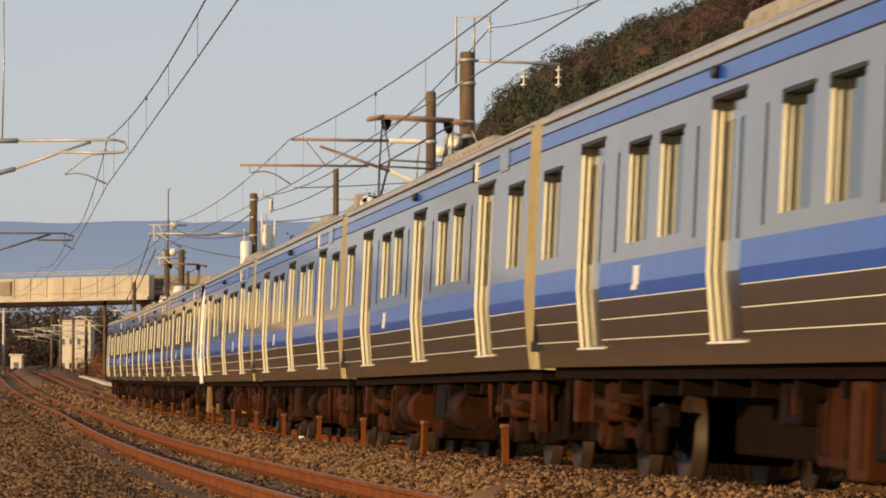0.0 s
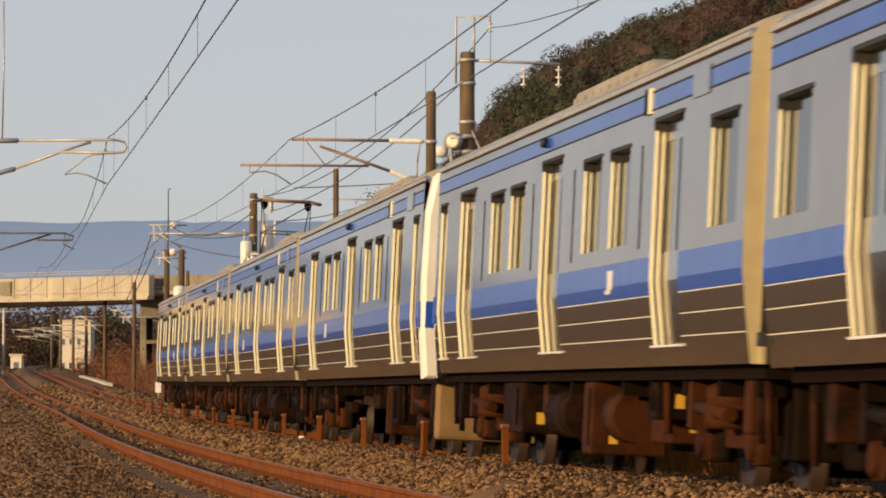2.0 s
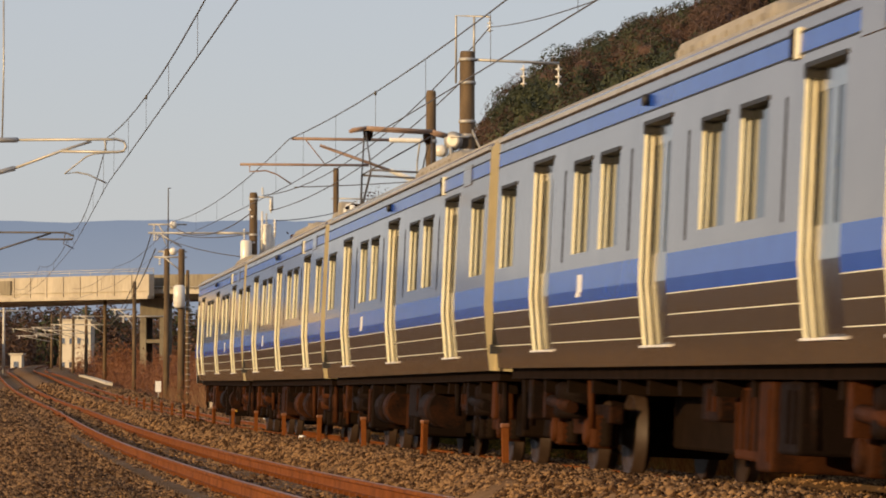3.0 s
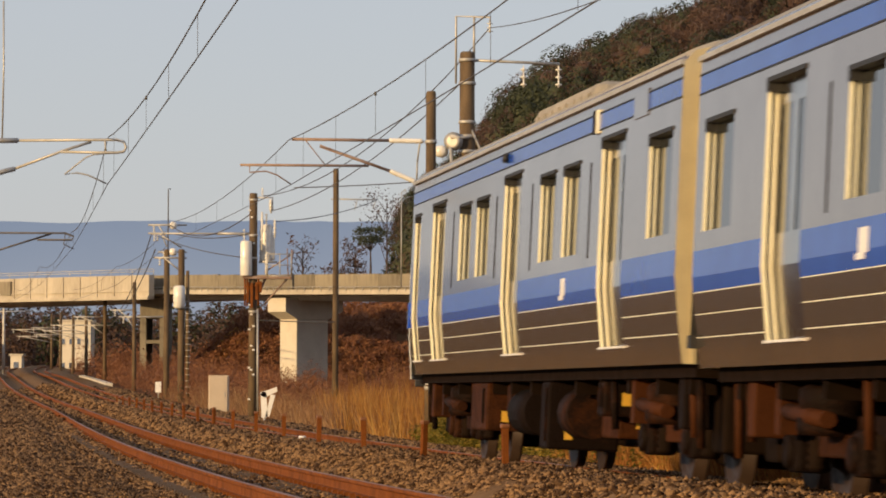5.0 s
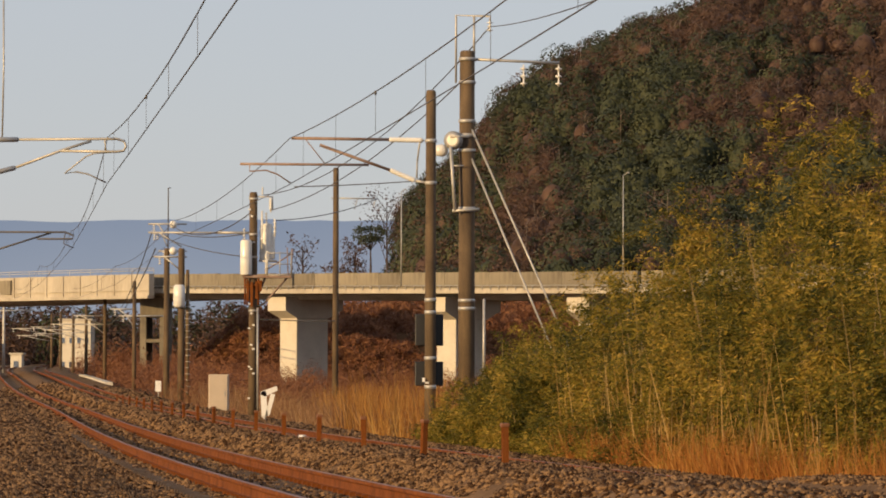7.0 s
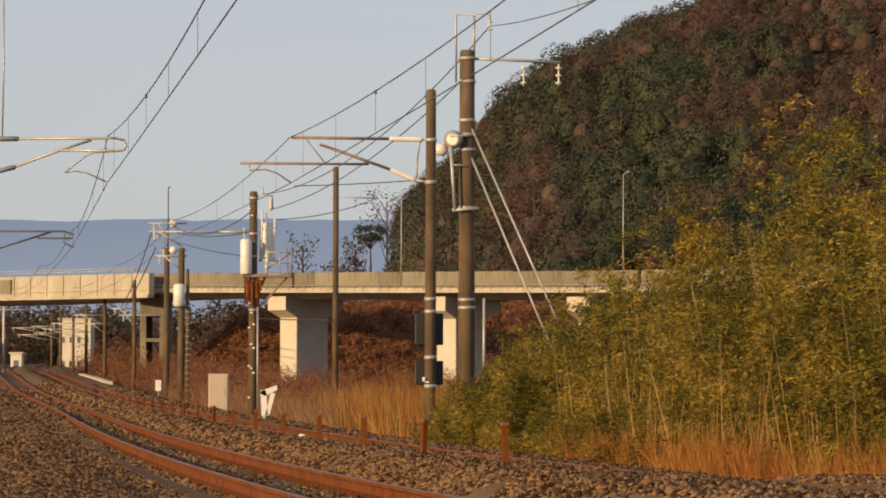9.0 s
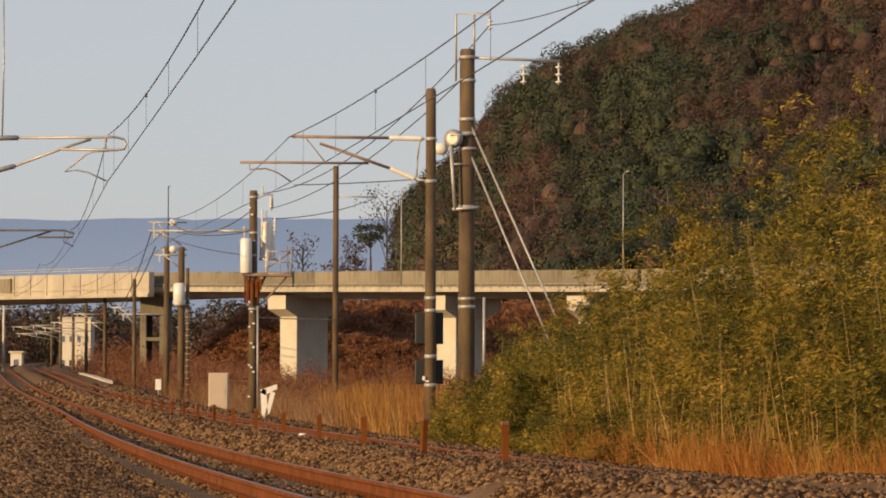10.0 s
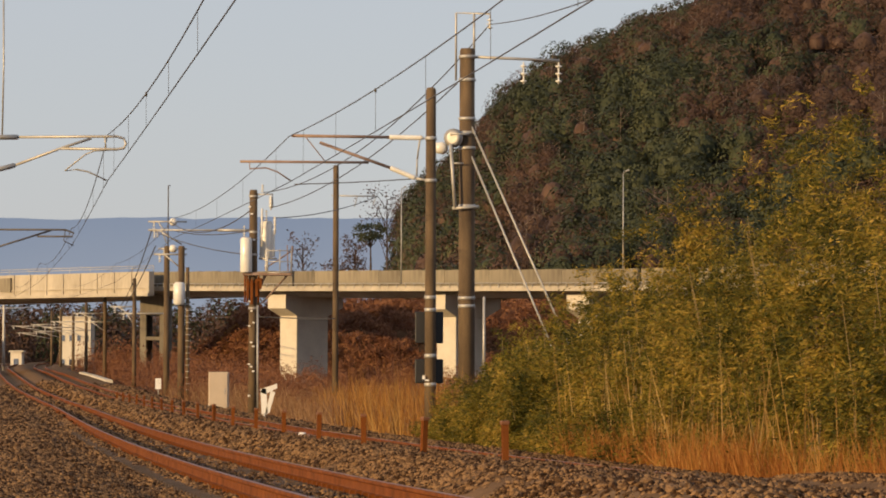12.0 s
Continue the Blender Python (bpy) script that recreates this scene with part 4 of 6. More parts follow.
def build_mound():
    bm = bmesh.new()
    rows = []
    for y, k in ((286, 0.0), (292, 0.25), (300, 0.7), (308, 0.95), (316, 1.0), (330, 1.0), (360, 0.9), (420, 0.2)):
        rows.append([bm.verts.new((x, y, -1.2 + (mound_top(x) + 1.2) * k + 0.25 * noise.noise((x * 0.4, y * 0.2, 0)))) for x in np.arange(-40, 46, 1.5)])
    for a, b in zip(rows[:-1], rows[1:]):
        for i in range(len(a) - 1):
            bm.faces.new((a[i], a[i + 1], b[i + 1], b[i])).smooth = True
    tagged(part("embankment", bm, SOIL), "brown earth embankment behind the viaduct", "embankment", kind="structure")
    rows = []
    for i in range(1500):
        x = rng.uniform(-19, 30)
        y = 286 + 30 * rng.random()
        k = float(np.interp(y, (286, 292, 300, 308, 316), (0, 0.25, 0.7, 0.95, 1)))
        rows.append((x, y, -1.3 + (mound_top(x) + 1.2) * k, rng.uniform(0.6, 1.3), rng.uniform(0.5, 1.4)))
    bushes("embankment_brush", rows, DRY_SHRUB, "reddish brown winter brush on the embankment", 0.22, 190, 0.2)
    rows = []
    for i in range(60):
        x = rng.uniform(-18.872, -14.272)
        y = rng.uniform(287, 308)
        k = float(np.interp(y, (286, 292, 300, 308), (0, 0.25, 0.7, 0.95)))
        rows.append((x, y, -1.1 + (mound_top(x) + 1.2) * k, rng.uniform(0.4, 0.8), rng.uniform(0.3, 0.6)))
    bushes("slope_grass", rows, DRY_GRASS, "orange dry grass on the embankment slope", 0.2, 120, 0.16, "grass")


build_mound()
CREST_X = (-9.6, -7.5, -6.4, -5.5, -3.2, 1.331, 6.323, 12.147, 17.972, 25.46, 31.284, 44.596, 67.893, 109.493)
CREST_Z = (0.0, 8.0, 18.706, 27.442, 33.017, 36.345, 41.004, 45.497, 47.827, 50.988, 53.817, 58.227, 62.803, 66.131)


def hill_z(x, y):
    top = float(np.interp(x * 600 / max(y, 430), CREST_X, CREST_Z)) - (8.1 - 5.3 * smooth(0, 18, x))
    k = smooth(395, 640, y) if y < 640 else 1 - 0.4 * smooth(640, 900, y)
    return -1.0 + (top + 1) * (0.18 * min(1, max(0, y - 395) / 30) + 0.82 * k) if top > 0 else -1.0


def build_hill():
    bm = bmesh.new()
    rows = []
    for y in list(range(390, 660, 18)) + [700, 760, 840, 900]:
        rows.append([bm.verts.new((x, y, hill_z(x, y))) for x in np.arange(-22, 150, 4.0)])
    for a, b in zip(rows[:-1], rows[1:]):
        for i in range(len(a) - 1):
            bm.faces.new((a[i], a[i + 1], b[i + 1], b[i])).smooth = True
    tagged(part("wooded_hill", bm, SHADED_HILL_SOIL), "steep hill under winter woods, its ground coloured dark as their shade", "hill", kind="structure")
    ever, bare, trunks = [], [], bmesh.new()
    for i in range(2300):
        y = 405 + 240 * rng.random() ** 0.8
        x = rng.uniform(-16, 84)
        if hill_z(x, y) < 1.0 or x > y * 0.125:
            continue
        z = hill_z(x, y)
        k = noise.noise((x * 0.06, y * 0.03, 1.0)) + rng.normal(0, 0.34)
        r = rng.uniform(1.5, 3.4)
        (ever if k < 0.14 - 0.5 * smooth(30, 60, x) else bare).append((x, y, z + rng.uniform(0.0, 3.0), r, r * rng.uniform(0.9, 1.5)))
    bushes("evergreen_woods", ever, LEAF_CONIFER, "dark green evergreen woods on the hill", 0.2, 330, 0.7, "woods", True, 0.18)
    bushes("bare_woods", bare, LEAF_BROWN, "reddish brown leafless woods on the hill", 0.24, 330, 0.28, "woods", True, 0.4)
    for x, y, z, r, h in bare[::7]:
        top = Vector((x + rng.normal(0, 0.5), y - r * 0.7, z + h * 0.95))
        tube(trunks, (x, y - r * 0.5, z - 2), top, 0.08, 0.03, 5, caps=False)
        for k in range(4):
            a = Vector((x, y - r * 0.6, z + h * rng.uniform(0.3, 0.7)))
            tube(trunks, a, a + Vector((rng.normal(0, 1.3), -0.6, rng.uniform(0.6, 1.6))), 0.045, 0.015, 4, caps=False)
    tagged(part("woodland_trunks", trunks, mat("pale_trunk", (0.22, 0.17, 0.13), (0.13, 0.1, 0.08))), "pale bare trunks among the hill woods", "woods", kind="stuff")


build_hill()


def build_ridge(name, depth, ys, low, high, z_top):
    bm = bmesh.new()
    prev = None
    for i in range(181):
        x = (-0.55 + i / 180 * 1.1) * depth
        k = x / depth * 7211 / 100
        zt = z_top * (ys + 0.035 * noise.noise((k * 0.5, 0, ys)) + 0.02 * noise.noise((k * 2.0, 4, ys)) + 0.004 * noise.noise((k * 11, 2, ys)))
        zt *= 1 - 0.5 * smooth(0.2, 0.5, abs(x / depth))
        ring = [bm.verts.new((x, depth, -20)), bm.verts.new((x, depth, zt)), bm.verts.new((x, depth + 150, zt * 0.7))]
        if prev:
            bm.faces.new((prev[0], ring[0], ring[1], prev[1]))
            bm.faces.new((prev[1], ring[1], ring[2], prev[2]))
        prev = ring
    tagged(part(name, bm, haze_glow_mat(name + "_haze", low, high, 20, z_top)), "blue-grey mountain ridge far off in haze", "mountains", kind="structure")


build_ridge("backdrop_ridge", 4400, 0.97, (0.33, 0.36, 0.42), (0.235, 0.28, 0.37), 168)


# ---------------------------------------------------------------- viaduct
BR = ((-60.0, 345.0), (-33.485, 308.0), (-20.945, 295.0), (-11.066, 281.0), (0.59, 266.0), (11.086, 253.0), (23.829, 240.0), (62.0, 222.0))


def bridge_at(s):
    i = min(int(s), len(BR) - 2)
    t = s - i
    a, b = Vector(BR[i]), Vector(BR[i + 1])
    p = a.lerp(b, t)
    d = (b - a).normalized()
    return p, d, Vector((-d.y, d.x))


def deck_z(x):
    return float(np.interp(x, (-33.485, -20.945, -11.066, 0.59, 11.086, 62), (5.939, 6.165, 5.903, 5.658, 5.448, 6.2)))


def build_viaduct():
    via = tagged(empty("viaduct"), "long concrete road viaduct lit by low sun", "road bridge", kind="structure")
    # deck and its edge beam
    bm = bmesh.new()
    edge = bmesh.new()
    prev = prev2 = None
    for k in range(0, 71):
        p, d, nrm = bridge_at(k / 10)
        z = deck_z(p.x)
        ring = [bm.verts.new((p.x + nrm.x * o, p.y + nrm.y * o, z + h)) for o, h in ((0.15, 0.55), (0.15, 0.2), (1.6, 0.0), (1.9, -0.3), (7.1, -0.3), (7.4, 0.0), (8.8, 0.2), (8.8, 0.55))]
        ring2 = [edge.verts.new((p.x + nrm.x * o, p.y + nrm.y * o, z + h)) for o, h in ((-0.14, 0.10), (-0.14, 0.42), (0.15, 0.42), (0.15, 0.10))]
        if prev:
            for i in range(8):
                bm.faces.new((prev[i], prev[(i + 1) % 8], ring[(i + 1) % 8], ring[i]))
            for i in range(4):
                edge.faces.new((prev2[i], prev2[(i + 1) % 4], ring2[(i + 1) % 4], ring2[i]))
        prev, prev2 = ring, ring2
    part("deck", bm, BRIDGE, via)
    part("edge_beam", edge, BRIDGE, via)
    # parapet panels
    for side, off in ((0, 0.0), (1, 8.6)):
        s = 0.3
        while s < 6.9:
            p, d, nrm = bridge_at(s)
            seg = (Vector(BR[int(s) + 1]) - Vector(BR[int(s)])).length
            if side == 0 or int(s * 3) % 2 == 0:
                bm = bmesh.new()
                l = 2.4
                box(bm, 0, l - 0.03, -0.1, 0.12, 0.42 + rng.uniform(-0.008, 0.008), 1.46 + rng.uniform(-0.01, 0.01))
                ob = part("parapet_panel", bm, PARAPET, via)
                q = p + nrm * off
                ob.matrix_basis = Matrix.Translation((q.x, q.y, deck_z(p.x))) @ Matrix.Rotation(math.atan2(d.y, d.x), 4, "Z")
            s += 2.4 / seg
    # duct with small posts under the parapet
    bm = bmesh.new()
    for k in range(20, 69):
        for j in range(4):
            p, d, nrm = bridge_at((k + j / 4) / 10)
            z = deck_z(p.x)
            q = p - nrm * 0.2
            if j % 2 == 0:
                post_bm = bmesh.new()
                box(post_bm, q.x - 0.022, q.x + 0.022, q.y - 0.022, q.y + 0.022, z + 0.3, z + 0.62)
                part("rail_post", post_bm, GALV, via)
    chain(bm, [(bridge_at(k / 10)[0].x - 0.16, bridge_at(k / 10)[0].y - 0.16, deck_z(bridge_at(k / 10)[0].x) + 0.6) for k in range(20, 69)], 0.028)
    part("duct_rail", bm, GALV, via)
    # deeper girder over the tracks
    bm = bmesh.new()
    a, b = Vector((-60.0, 341.0)), Vector((-20.803, 293.0))
    d = (b - a).normalized()
    l = (b - a).length
    box(bm, 0, l, -0.35, 0.05, 0, 1.75)
    box(bm, 0, l, -0.55, 0.05, -0.02, 0.22)
    box(bm, 0, l, -0.45, 0.05, 0.55, 0.62)
    g = part("girder", bm, BRIDGE, via, "deep pale girder with stiffeners over the tracks")
    for k in range(int(l / 2.2)):
        bm = bmesh.new()
        box(bm, l - k * 2.2 - 0.08, l - k * 2.2, -0.43, -0.352, 0.22, 1.748)
        part("stiffener", bm, BRIDGE, g)
    g.matrix_basis = Matrix.Translation((a.x, a.y, deck_z(-20.945) - 0.30)) @ Matrix.Rotation(math.atan2(d.y, d.x), 4, "Z")
    bm = bmesh.new()
    for k in range(0, 24):
        q = a + d * (l * k / 23)
        z = deck_z(-20.945) + 1.45
        post_bm = bmesh.new()
        tube(post_bm, (q.x, q.y, z), (q.x, q.y, z + 0.42), 0.025, None, 5)
        part("hand_rail_post", post_bm, GALV, via)
    for h in (0.25, 0.42):
        tube(bm, (a.x, a.y, z + h), (b.x, b.y, z + h), 0.025, None, 5)
    part("hand_rail", bm, GALV, via)
    # piers
    for s in (2.905, 3.865, 4.71):
        w, lng = 1.7, 3.4
        p, d, nrm = bridge_at(s)
        z = deck_z(p.x)
        m = Matrix.Translation((p.x + nrm.x * 1.2, p.y + nrm.y * 1.2, 0)) @ Matrix.Rotation(math.atan2(d.y, d.x) + radians(10), 4, "Z")
        bm = bmesh.new()
        box(bm, -w / 2, w / 2, 0.4, lng, -1.5, z - 1.6, bevel=0.05)
        pr = part("pier", bm, PIER, via)
        pr.matrix_basis = m
        bm = bmesh.new()
        vs = [(-w / 2 - 0.05, 0.0 - 0.7, z - 0.15), (-w / 2 - 0.05, lng + 1.4, z - 0.15), (-w / 2 - 0.05, lng + 1.4, z - 1.0), (-w / 2 - 0.05, lng, z - 1.6), (-w / 2 - 0.05, 0.4, z - 1.6), (-w / 2 - 0.05, -0.7, z - 1.1)]
        a1 = [bm.verts.new(v) for v in vs]
        b1 = [bm.verts.new((-v[0], v[1], v[2])) for v in vs]
        bm.faces.new(a1)
        bm.faces.new(b1)
        for i in range(6):
            bm.faces.new((a1[i], a1[(i + 1) % 6], b1[(i + 1) % 6], b1[i]))
        cp = part("pier_cap", bm, PIER, via)
        cp.matrix_basis = m
    # abutment tower at the girder's end
    bm = bmesh.new()
    x0, x1, y = -22.083, -20.195, 297.0
    z = deck_z(x1)
    box(bm, x0, x1, y, y + 7, z - 1.6, z - 0.1, bevel=0.06)
    box(bm, x0 + 0.01, x0 + 0.45, y + 0.02, y + 6.95, -1, z - 1.55)
    box(bm, x1 - 0.45, x1 - 0.01, y + 0.02, y + 6.95, -1, z - 1.55)
    box(bm, x0 + 0.02, x1 - 0.02, y + 0.06, y + 6.9, 2.859 - 0.15, 2.859 + 0.1)
    part("abutment", bm, PARAPET, via)
    # drain pipe
    bm = bmesh.new()
    tube(bm, (2.581, 255, -0.8), (2.581, 255, 5.2), 0.09, None, 8)
    part("drain_pipe", bm, GALV, via)


build_viaduct()


# ---------------------------------------------------------------- poles, arms and wires
def make_pole(x, y, top, r, label, foot=None, material=None, bands=()):
    foot = ground_at(x, y) - 0.3 if foot is None else foot
    pole = tagged(empty("utility_pole", Matrix.Translation((x, y, foot))), label, "pole", group="poles along the line")
    bm = bmesh.new()
    h = top - foot
    spun(bm, (0, 0, 0), (0, 0, 1), [(0, r * 1.12), (h * 0.5, r * 1.04), (h - 0.06, r * 0.96), (h, r * 0.8)], 18)
    part("shaft", bm, material or CONCRETE, pole)
    for z in bands:
        bm = bmesh.new()
        spun(bm, (0, 0, z - foot - 0.04), (0, 0, 1), [(0, r * 1.05 + 0.012), (0.08, r * 1.05 + 0.012)], 18)
        part("band", bm, GALV, pole)
    return pole


def add(pole, name, bm, material, label=""):
    """Attach a part that was shaped in the place's own axes."""
    ob = part(name, bm, material, pole, label)
    ob.matrix_basis = Matrix.Translation(-pole.matrix_basis.translation)
    return ob


def insulator_string(bm, top, length, r, n=4):
    prof = []
    for i in range(n):
        a = length * i / n
        prof += [(a, r * 0.22), (a + length / n * 0.4, r * 0.26), (a + length / n * 0.5, r), (a + length / n * 0.64, r * 0.92), (a + length / n * 0.7, r * 0.4), (a + length / n * 0.95, r * 0.22)]
    spun(bm, top, (0, 0, -1), prof, 10)


def fat_insulator(bm, a, b, r):
    a, b = Vector(a), Vector(b)
    l = (b - a).length
    prof = [(0, r * 0.5)]
    for i in range(8):
        prof += [(l * (i + 0.2) / 8, r), (l * (i + 0.8) / 8, r * 0.75)]
    spun(bm, a, b - a, prof + [(l, r * 0.5)], 10)


# pole with the cantilever and the two signal backs
D = 88.0
pole_a = make_pole(-0.268, D, 6.726, 0.112, "weathered brown concrete catenary pole with black signal backs", bands=(5.628, 4.713, 2.187, 1.918, 0.93, 0.308))
bm = bmesh.new()
chain(bm, [(-3.283, 88.0, 5.677), (-1.147, 88.0, 5.652)], 0.033, 8)
chain(bm, [(-2.672, 88.0, 5.53), (-1.086, 88.0, 4.969)], 0.033, 8)
chain(bm, [(-4.393, 88.0, 5.116), (-1.611, 88.0, 5.103)], 0.028, 8)
chain(bm, [(-4.186, 88.0, 5.116), (-4.186, 88.0, 4.957), (-3.832, 88.0, 4.981), (-3.588, 88.0, 4.896), (-3.295, 88.0, 4.701)], 0.016, 6)
chain(bm, [(-2.978, 88.0, 5.652), (-2.55, 88.0, 5.116)], 0.012, 6)
add(pole_a, "cantilever_arm", bm, RUSTY_ARM, "rust-brown tubular cantilever arm")
for a, b in (((-1.171, 88.0, 5.652), (-0.439, 88.0, 5.64)), ((-1.147, 88.0, 4.993), (-0.598, 88.0, 4.762))):
    bm = bmesh.new()
    fat_insulator(bm, a, b, 0.062)
    add(pole_a, "insulator", bm, PORCELAIN)
bm = bmesh.new()
chain(bm, [(-0.561, 88.0, 5.189), (-0.513, 88.0, 5.579), (-0.415, 88.0, 5.64)], 0.02, 6)
chain(bm, [(-0.598, 88.0, 4.762), (-0.293, 88.0, 4.713)], 0.03, 6)
chain(bm, [(-0.561, 88.0, 5.189), (-0.574, 88.0, 4.81)], 0.02, 6)
add(pole_a, "bracket", bm, GALV)
for y0, y1 in ((1.198, 1.882), (0.332, 0.857)):
    bm = bmesh.new()
    box(bm, -0.6, 0.012, 88.16, 88.42, y0, y1, bevel=0.02)
    add(pole_a, "signal_back", bm, BLACK, "matt black signal back plate")
bm = bmesh.new()
box(bm, -0.439, -0.378, 87.84, 87.87, 0.381, 0.503)
box(bm, -0.439, -0.293, 87.84, 87.87, 0.381, 0.417)
add(pole_a, "white_tag", bm, WHITE)

# thick anchor pole
pole_b = make_pole(0.582, 100.0, 8.528, 0.19, "thick brown concrete anchor pole with guy wires", bands=(8.32, 7.751, 6.794, 6.448, 6.073, 4.645, 2.385, 2.19))
bm = bmesh.new()
chain(bm, [(0.305, 100.0, 7.737), (0.305, 100.0, 9.401), (1.137, 100.0, 9.387), (1.137, 100.0, 9.276)], 0.028, 6)
chain(bm, [(0.749, 100.0, 8.361), (0.749, 100.0, 9.387)], 0.03, 6)
add(pole_b, "top_frame", bm, GALV, "grey steel frame on the pole top")
bm = bmesh.new()
chain(bm, [(0.388, 100.0, 8.334), (2.857, 100.0, 8.236)], 0.035, 6)
add(pole_b, "cross_arm", bm, GALV)
for px in (926, 988):
    bm = bmesh.new()
    insulator_string(bm, (across(px,100), 100.0, height(112,100)), 0.55, 0.085, 3)
    add(pole_b, "insulator", bm, PORCELAIN)
bm = bmesh.new()
insulator_string(bm, (1.137, 100.0, 9.276), 0.28, 0.08, 3)
add(pole_b, "insulator", bm, PORCELAIN)
bm = bmesh.new()
spun(bm, (0.222, 99.72, 6.309), (0.35, 1, 0), [(0, 0.12), (0.02, 0.23), (0.05, 0.18), (0.1, 0.18), (0.13, 0.23), (0.15, 0.12)], 20)
add(pole_b, "tension_wheel", bm, GALV, "pale tensioning wheel")
bm = bmesh.new()
spun(bm, (-0.222, 100.0, 6.073), (1, 0, 0), [(0, 0.04), (0.03, 0.13), (0.2, 0.16), (0.3, 0.12), (0.34, 0.04)], 14)
add(pole_b, "insulator", bm, PORCELAIN)
bm = bmesh.new()
chain(bm, [(0.18, 99.7, 6.154), (0.29, 99.7, 4.578)], 0.045, 8)
chain(bm, [(0.166, 99.7, 6.403), (0.636, 99.7, 6.403)], 0.03, 6)
chain(bm, [(0.221, 99.7, 4.578), (0.885, 99.7, 4.619)], 0.04, 6)
chain(bm, [(0.221, 99.7, 5.684), (0.498, 99.7, 5.684)], 0.02, 6)
add(pole_b, "balance_rod", bm, GALV)
for a, b in (((0.623, 99.9, 6.747), (3.171, 99.0, 1.008)), ((0.623, 99.9, 6.026), (2.759, 99.0, 0.939))):
    bm = bmesh.new()
    a, b = Vector(a), Vector(b)
    k = (a.z + 0.9) / (a.z - b.z)
    tube(bm, a, a + (b - a) * k, 0.026, None, 6)
    add(pole_b, "guy_wire", bm, GALV)

# pole with transformers and a platform
pole_c = make_pole(-6.942, 149.0, 7.189, 0.15, "brown pole carrying pale transformers and a service platform", bands=(6.941, 5.639, 4.812, 2.85))
for px, py0, py1, r, nm in ((436, 487, 425, 0.215, "transformer"), (470, 462, 395, 0.24, "transformer"), (481, 458, 412, 0.10, "arrester")):
    bm = bmesh.new()
    z0, z1 = height(py0,149), height(py1,149)
    spun(bm, (across(px,149), 148.75 if px < 450 else 149.3, z0), (0, 0, 1), [(0, r * 0.92), (0.04, r), (z1 - z0 - 0.08, r), (z1 - z0, r * 0.8)], 18)
    add(pole_c, nm, bm, PORCELAIN, "pale grey cylindrical transformer can" if nm == "transformer" else "")
for px, py0, h in ((432, 425, 0.45), (471, 395, 0.4), (464, 345, 0.3), (478, 372, 0.45)):
    bm = bmesh.new()
    insulator_string(bm, (across(px,149), 149.0, height(py0,149) + h), h, 0.07, 4)
    add(pole_c, "insulator", bm, PORCELAIN)
bm = bmesh.new()
box(bm, -7.314, -5.537, 148.7, 149.7, 4.048, 4.151)
chain(bm, [(-6.591, 149.0, 3.056), (-5.703, 149.0, 4.048)], 0.035, 6)
chain(bm, [(-6.86, 149.0, 3.221), (-6.488, 149.0, 4.089)], 0.05, 6)
chain(bm, [(-5.558, 149.0, 4.089), (-5.517, 149.0, 5.122)], 0.03, 6)
chain(bm, [(-6.529, 149.0, 4.296), (-5.517, 149.0, 4.957)], 0.025, 6)
chain(bm, [(-5.661, 149.0, 4.089), (-5.703, 149.0, 5.164)], 0.02, 6)
add(pole_c, "platform", bm, RUSTY_ARM, "rusty steel bracket platform with railing")
for pts, r in ((((-8.244, 149.0, 5.701), (-7.004, 149.0, 5.701)), 0.05), (((-7.108, 149.0, 7.023), (-6.24, 149.0, 7.023), (-6.24, 149.0, 6.527)), 0.03), (((-6.736, 149.0, 4.668), (-6.075, 149.0, 4.668)), 0.04)):
    bm = bmesh.new()
    chain(bm, pts, r, 6)
    add(pole_c, "cross_arm", bm, GALV)
for px in (434, 438, 458):
    bm = bmesh.new()
    tube(bm, (across(px,149), 148.8, height(540,149)), (across(px,149), 148.8, height(487,149)), 0.035, None, 6)
    add(pole_c, "rusty_strap", bm, RUST)
for i, z in enumerate((-0.35, 0.55, 0.72, 0.80, 1.45, 1.6, 2.2, 2.32, 2.75, 3.1, 5.35, 6.3, 6.55)):
    bm = bmesh.new()
    x = -7.07 + 0.16 * (i * 5 % 3) / 2
    box(bm, x - 0.045, x + 0.045, 148.80, 148.84, z - 0.03, z + 0.03, bevel=0.008)
    add(pole_c, "white_tag", bm, WHITE)
for x, z, l in ((-7.13, 3.55, 0.75), (-6.98, 3.45, 0.9), (-6.80, 3.6, 0.65), (-6.66, 3.75, 0.4)):
    bm = bmesh.new()
    box(bm, x - 0.05, x + 0.05, 148.74, 148.82, z - l / 2, z + l / 2, bevel=0.01)
    tube(bm, (x - 0.09, 148.76, z + l * 0.3), (x + 0.09, 148.76, z + l * 0.3), 0.03, None, 6)
    add(pole_c, "rusty_bracket", bm, RUST)
for x, z0, z1 in ((-6.62, 5.1, 6.5), (-6.46, 4.2, 4.95), (-6.30, 6.45, 6.95), (-6.15, 5.55, 6.2)):
    bm = bmesh.new()
    tube(bm, (x, 148.9, z0), (x, 148.9, z1), 0.035, None, 8)
    for k in range(3):
        z = z0 + (z1 - z0) * (0.25 + 0.25 * k)
        spun(bm, (x, 148.9, z), (0, 0, 1), [(0, 0.035), (0.02, 0.075), (0.06, 0.04)], 8)
    add(pole_c, "bushing", bm, PORCELAIN)
for z in (4.15, 4.55, 4.95):
    bm = bmesh.new()
    tube(bm, (-6.4, 148.7, z), (-5.54, 148.7, z), 0.018, None, 5)
    add(pole_c, "platform_rail", bm, GALV)
